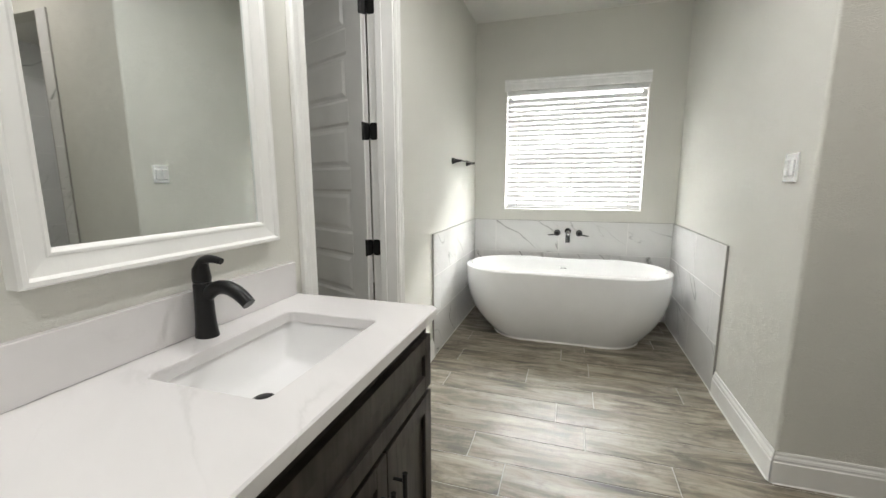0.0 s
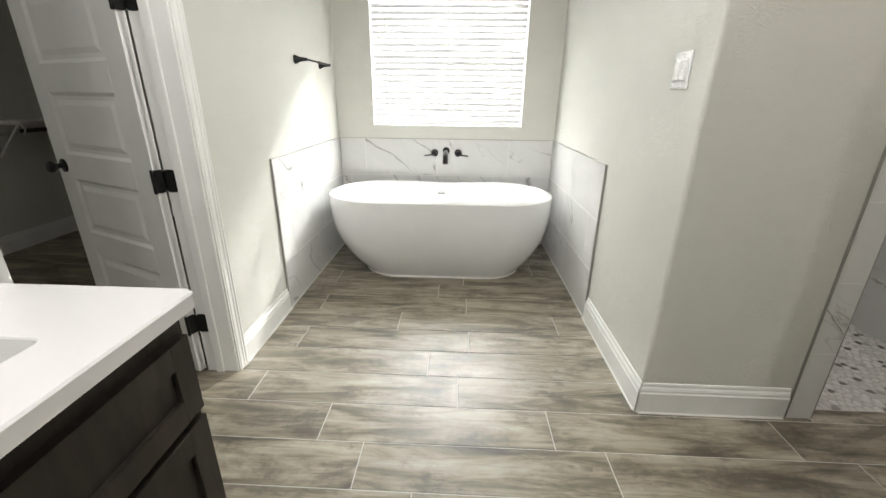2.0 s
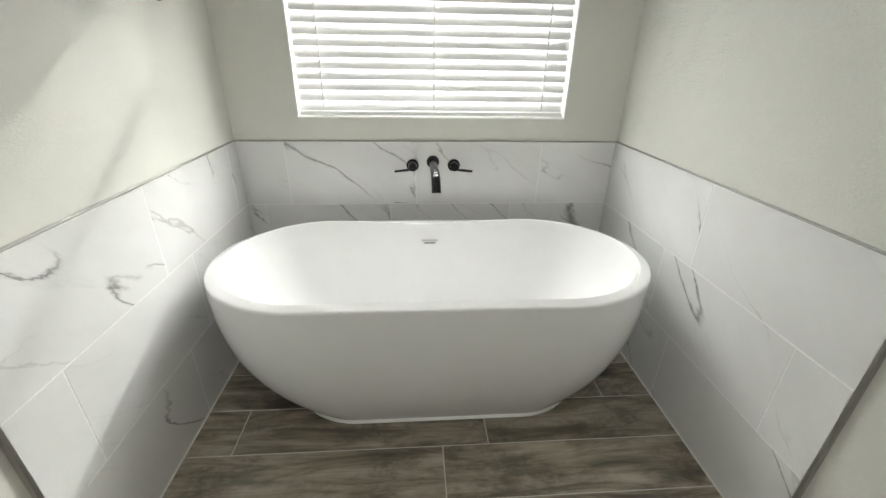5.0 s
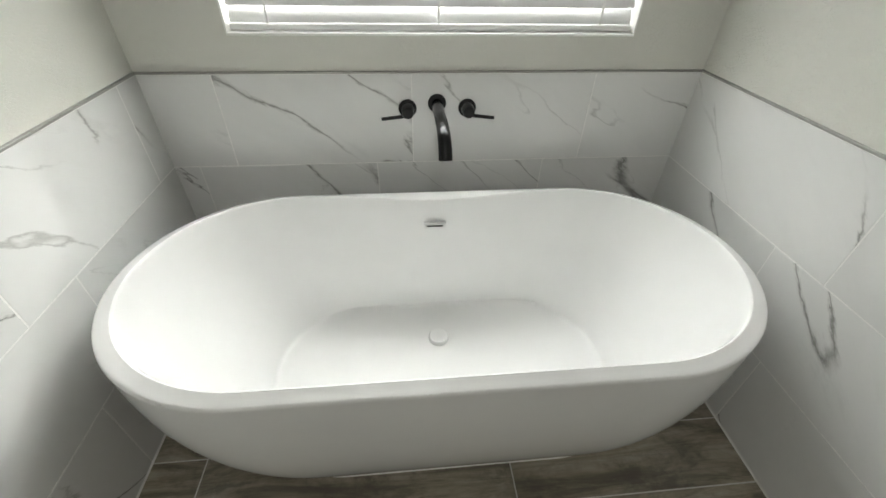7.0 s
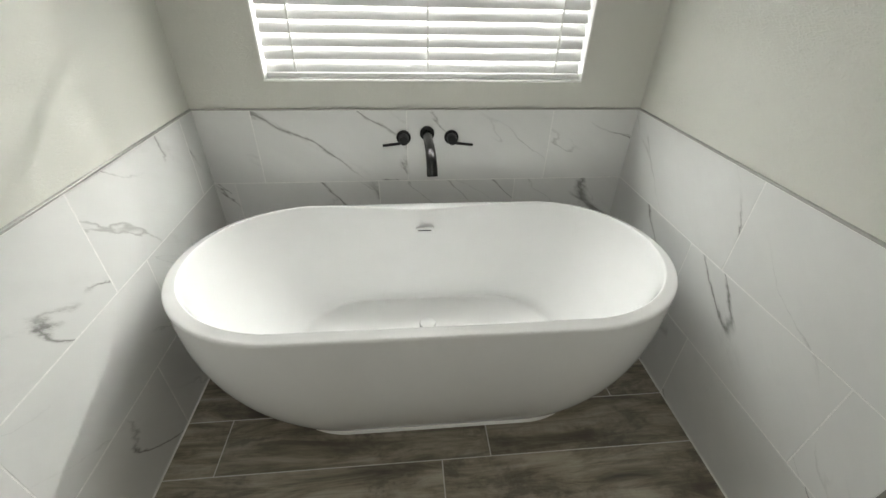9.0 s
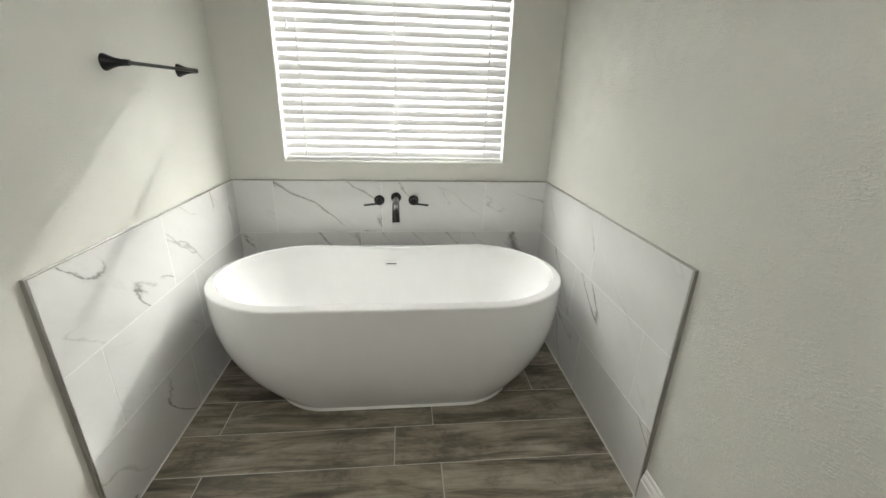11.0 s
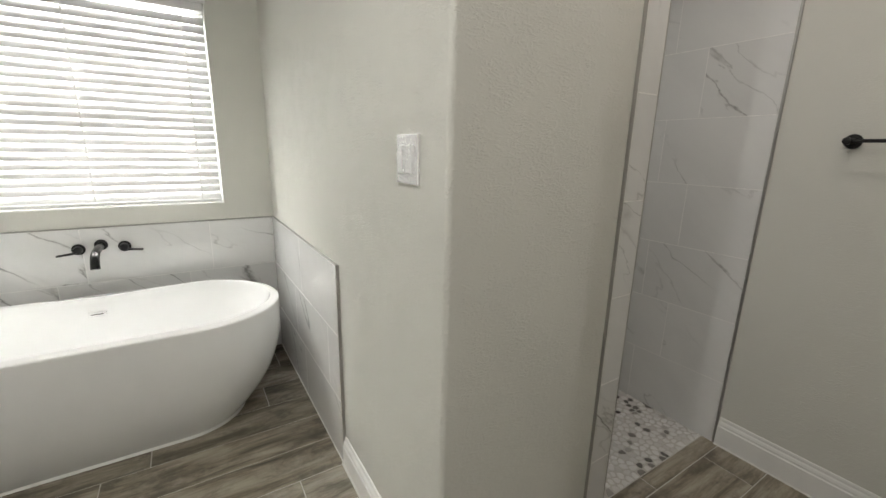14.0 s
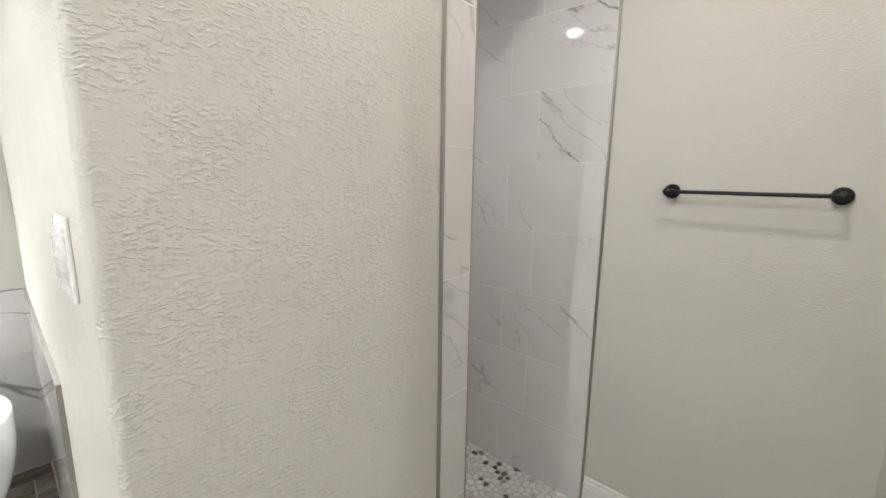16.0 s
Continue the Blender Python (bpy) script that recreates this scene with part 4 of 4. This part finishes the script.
edge_trim("trim", XL, XL + TD + 0.003, YT - TRIMW, YT, 0, ZT + 0.006)
edge_trim("trim", XR - TD - 0.003, XR, YT - TRIMW, YT, 0, ZT + 0.006)
edge_trim("trim", XL, XL + TD + 0.002, YT, YB, ZT, ZT + 0.006)
edge_trim("trim", XR - TD - 0.002, XR, YT, YB, ZT, ZT + 0.006)
edge_trim("trim", XL + TD + 0.002, XR - TD - 0.002, YB - TD - 0.002, YB, ZT, ZT + 0.006)

# white sealant where tile and baseboard meet the floor
BEAD = [(0, 0), (0.005, 0), (0.0015, 0.005), (0, 0.005)]


def bead(start, end, out):
    return thing("sealant", sweep(BEAD, start, end, out), CAULK, "thin white sealant line at the floor", "sealant", kind="structure")


bead((XL + TD, YT, 0), (XL + TD, YB - TD, 0), (1, 0, 0))
bead((XR - TD, YT, 0), (XR - TD, YB - TD, 0), (-1, 0, 0))
bead((XL + TD, YB - TD, 0), (XR - TD, YB - TD, 0), (0, -1, 0))
bead((XR - 0.016, YP, 0), (XR - 0.016, YT, 0), (-1, 0, 0))
bead((XL + 0.016, 2.79, 0), (XL + 0.016, YT, 0), (1, 0, 0))
bead((XR, YP - 0.016, 0), (2.24, YP - 0.016, 0), (0, -1, 0))
bead((XE - 0.016, YS, 0), (XE - 0.016, YP - 0.01, 0), (-1, 0, 0))

# ---- shower: jamb strip and wall tile ----
SROWS = [(0.305 * i + 0.012, 0.305 * (i + 1) + 0.012) for i in range(7)] + [(2.147, SHOWER_CEIL)]
SROWS[0] = (0.0, 0.317)
SX0 = 2.258
nib = thing("tile_backing", bx(SX0, XNIB, YP - BACK, YP, 0, SHOWER_CEIL), GROUT_WHITE, "white grout behind the shower jamb tiles", "wall tile", kind="structure")
tile_run("tile", nib, lambda s, z: stand((SX0 + s, YP - 0.001, z), (1, 0, 0), (0, -1, 0)), XNIB - SX0, SROWS, [9] * 8, 0.61)
edge_trim("trim", SX0 - 0.005, SX0, YP - TD - 0.0015, YP, 0, SHOWER_CEIL)
edge_trim("trim", XNIB, XNIB + 0.005, YP - TD - 0.0015, YP + 0.002, 0, SHOWER_CEIL)
nib_end = thing("tile_backing", bx(XNIB, XNIB + BACK, YP + 0.002, YIN, 0, SHOWER_CEIL), GROUT_WHITE, "white grout behind the shower jamb tiles", "wall tile", kind="structure")
tile_run("tile", nib_end, lambda s, z: stand((XNIB + 0.001, YP + 0.003 + s, z), (0, 1, 0), (1, 0, 0)), YIN - YP - 0.003, SROWS, [9] * 8, 0.61)
sh_e = thing("tile_backing", bx(XE - BACK, XE, YP, YSH, 0, SHOWER_CEIL), GROUT_WHITE, "white grout behind the shower wall tiles", "wall tile", kind="structure")
SL = YSH - YP
j0, j1 = SL - (0.31 + 0.61 * 3), SL - (0.46 + 0.61 * 2)
tile_run("tile", sh_e, lambda s, z: stand((XE - 0.001, YSH - s, z), (0, -1, 0), (-1, 0, 0)), SL, SROWS, [j1, j0, j1, j0, j1, j0, j1, j0], 0.61)
edge_trim("trim", XE - TD - 0.003, XE, YP - 0.009, YP, 0, SHOWER_CEIL)
sh_n = thing("tile_backing", bx(XSH, XE - TD - 0.002, YSH - BACK, YSH, 0, SHOWER_CEIL), GROUT_WHITE, "white grout behind the shower wall tiles", "wall tile", kind="structure")
tile_run("tile", sh_n, lambda s, z: stand((XSH + s, YSH - 0.001, z), (1, 0, 0), (0, -1, 0)), XE - XSH - TD - 0.002, SROWS, [0.3, 0.6] * 4, 0.61)
sh_w = thing("tile_backing", bx(XSH, XSH + BACK, YIN, YSH - 0.012, 0, SHOWER_CEIL), GROUT_WHITE, "white grout behind the shower wall tiles", "wall tile", kind="structure")
tile_run("tile", sh_w, lambda s, z: stand((XSH + 0.001, YIN + s, z), (0, 1, 0), (1, 0, 0)), YSH - YIN - 0.012, SROWS, [0.3, 0.6] * 4, 0.61)

# ---- pebble shower floor ----
PY0 = 2.608
pan = thing("shower_floor", bx(XSH, XE, PY0, YSH, -0.0058, -0.003), GROUT_WHITE, "white grouted river-pebble shower floor with scattered dark stones", "shower floor", kind="structure")
rng = random.Random(5)
seeds = []
STEP = 0.038
gy, row = PY0 + 0.016, 0
while gy < YSH:
    gx = XSH + 0.02 + (STEP * 0.55 if row % 2 else 0)
    while gx < XE - 0.01:
        seeds.append((gx + rng.uniform(-0.0125, 0.0125), gy + rng.uniform(-0.0095, 0.0095)))
        gx += STEP
    gy += STEP * 0.78
    row += 1


def cell(i, near):
    """The stone's outline: the part of the plane nearer to this seed than to its neighbours, drawn in and rounded."""
    px, py = seeds[i]
    poly = [(px - 0.05, py - 0.05), (px + 0.05, py - 0.05), (px + 0.05, py + 0.05), (px - 0.05, py + 0.05)]
    for j in near:
        qx, qy = seeds[j]
        dx, dy = qx - px, qy - py
        d = math.hypot(dx, dy)
        lim = d / 2 - 0.0022
        nx, ny = dx / d, dy / d
        new_poly = []
        for a, b in zip(poly, poly[1:] + poly[:1]):
            sa, sb = (a[0] - px) * nx + (a[1] - py) * ny - lim, (b[0] - px) * nx + (b[1] - py) * ny - lim
            if sa <= 0:
                new_poly.append(a)
            if sa * sb < 0:
                k = sa / (sa - sb)
                new_poly.append((a[0] + (b[0] - a[0]) * k, a[1] + (b[1] - a[1]) * k))
        poly = new_poly
    for _ in range(2 if len(poly) < 7 else 1):
        poly = [q for a, b in zip(poly, poly[1:] + poly[:1]) for q in ((a[0] * 0.75 + b[0] * 0.25, a[1] * 0.75 + b[1] * 0.25), (a[0] * 0.25 + b[0] * 0.75, a[1] * 0.25 + b[1] * 0.75))]
    shrink = rng.uniform(0.84, 1.0)
    poly = [(px + (x - px) * shrink, py + (y - py) * shrink) for x, y in poly]
    return [(min(max(x, XSH + 0.012), XE - 0.012), max(y, PY0 + 0.003)) for x, y in poly]


def stone(poly, cx, cy, h):
    n = len(poly)
    v = []
    for k, z in ((1.0, -0.004), (1.0, h * 0.35), (0.86, h * 0.85), (0.5, h)):
        v += [((x - cx) * k, (y - cy) * k, z) for x, y in poly]
    f = [tuple(range(3 * n, 4 * n))]
    for r in range(3):
        f += [(r * n + i, r * n + (i + 1) % n, (r + 1) * n + (i + 1) % n, (r + 1) * n + i) for i in range(n)]
    return v, f


far_v, far_f, near_count = [], [], 0
order = sorted(range(len(seeds)), key=lambda i: (seeds[i][1] - PY0) + 0.8 * max(0, 2.4 - seeds[i][0]))
for i in order:
    px, py = seeds[i]
    near = [j for j in range(len(seeds)) if j != i and abs(seeds[j][0] - px) < 0.09 and abs(seeds[j][1] - py) < 0.09]
    poly = cell(i, near)
    v, f = stone(poly, px, py, rng.uniform(0.003, 0.0048))
    if near_count < 300:
        me = bpy.data.meshes.new("pebble")
        me.from_pydata(v, [], f)
        me.polygons.foreach_set("use_smooth", [True] * len(me.polygons))
        me.materials.append(PEBBLE)
        piece("pebble", me, Matrix.Translation((px, py, -0.003)), pan)
        near_count += 1
    else:
        o = len(far_v)
        far_v += [(x + px, y + py, z - 0.003) for x, y, z in v]
        far_f += [tuple(o + k for k in face) for face in f]
me = bpy.data.meshes.new("pebbles_far")
me.from_pydata(far_v, [], far_f)
me.polygons.foreach_set("use_smooth", [True] * len(me.polygons))
me.materials.append(PEBBLE_FAR)
rest = new("pebbles", me)
rest.parent = pan
tagged(rest, kind="stuff")

# ---- floor planks ----
PL, PW, Y0 = 0.9155, 0.2035, 2.529
SHIFT = {-3: 0.729, -2: 0.521, -1: 0.337, 0: 0.877, 1: 0.730, 2: 0.936, 3: 0.527, 4: 0.924, 5: 0.737, 6: 0.906, 7: 0.51, 8: 0.73}
FG = 0.0021


def planks(x0, x1, y_lo, y_hi):
    r0, r1 = math.floor((y_lo - Y0) / PW), math.ceil((y_hi - Y0) / PW)
    for r in range(r0, r1):
        ya, yb = max(y_lo, Y0 + r * PW), min(y_hi, Y0 + (r + 1) * PW)
        if yb - ya < 0.01:
            continue
        first = SHIFT.get(r, (r * 0.377) % PL)
        s = first + math.floor((x0 - first) / PL) * PL
        while s < x1:
            xa, xb = max(x0, s), min(x1, s + PL)
            s += PL
            if xb - xa < 0.015:
                continue
            me = slab_mesh("plank", xb - xa - 2 * FG, yb - ya - 2 * FG, 0.006, 0.0009, PLANK)
            piece("plank", me, Matrix.Translation((xa + FG, ya + FG, -0.006)), floor)


YR = Y0 - 4 * PW
YA, YC = Y0 - 3 * PW, Y0 + PW               # rows that run on through the closet doorway
planks(XL, XR, YSOUTH, YR)
planks(XL, XE, YR, YA)
planks(CX, XE, YA, Y0)
planks(XR, XE, YS, YR)
planks(CX, XR, Y0, YC)
planks(XL, XR, YC, YB)
planks(XR, XNIB, Y0, YP)
planks(XNIB, XE, Y0, PY0)
planks(CX, XL - TH, CY0, YA)
planks(CX, XL - TH, YC, CY1)
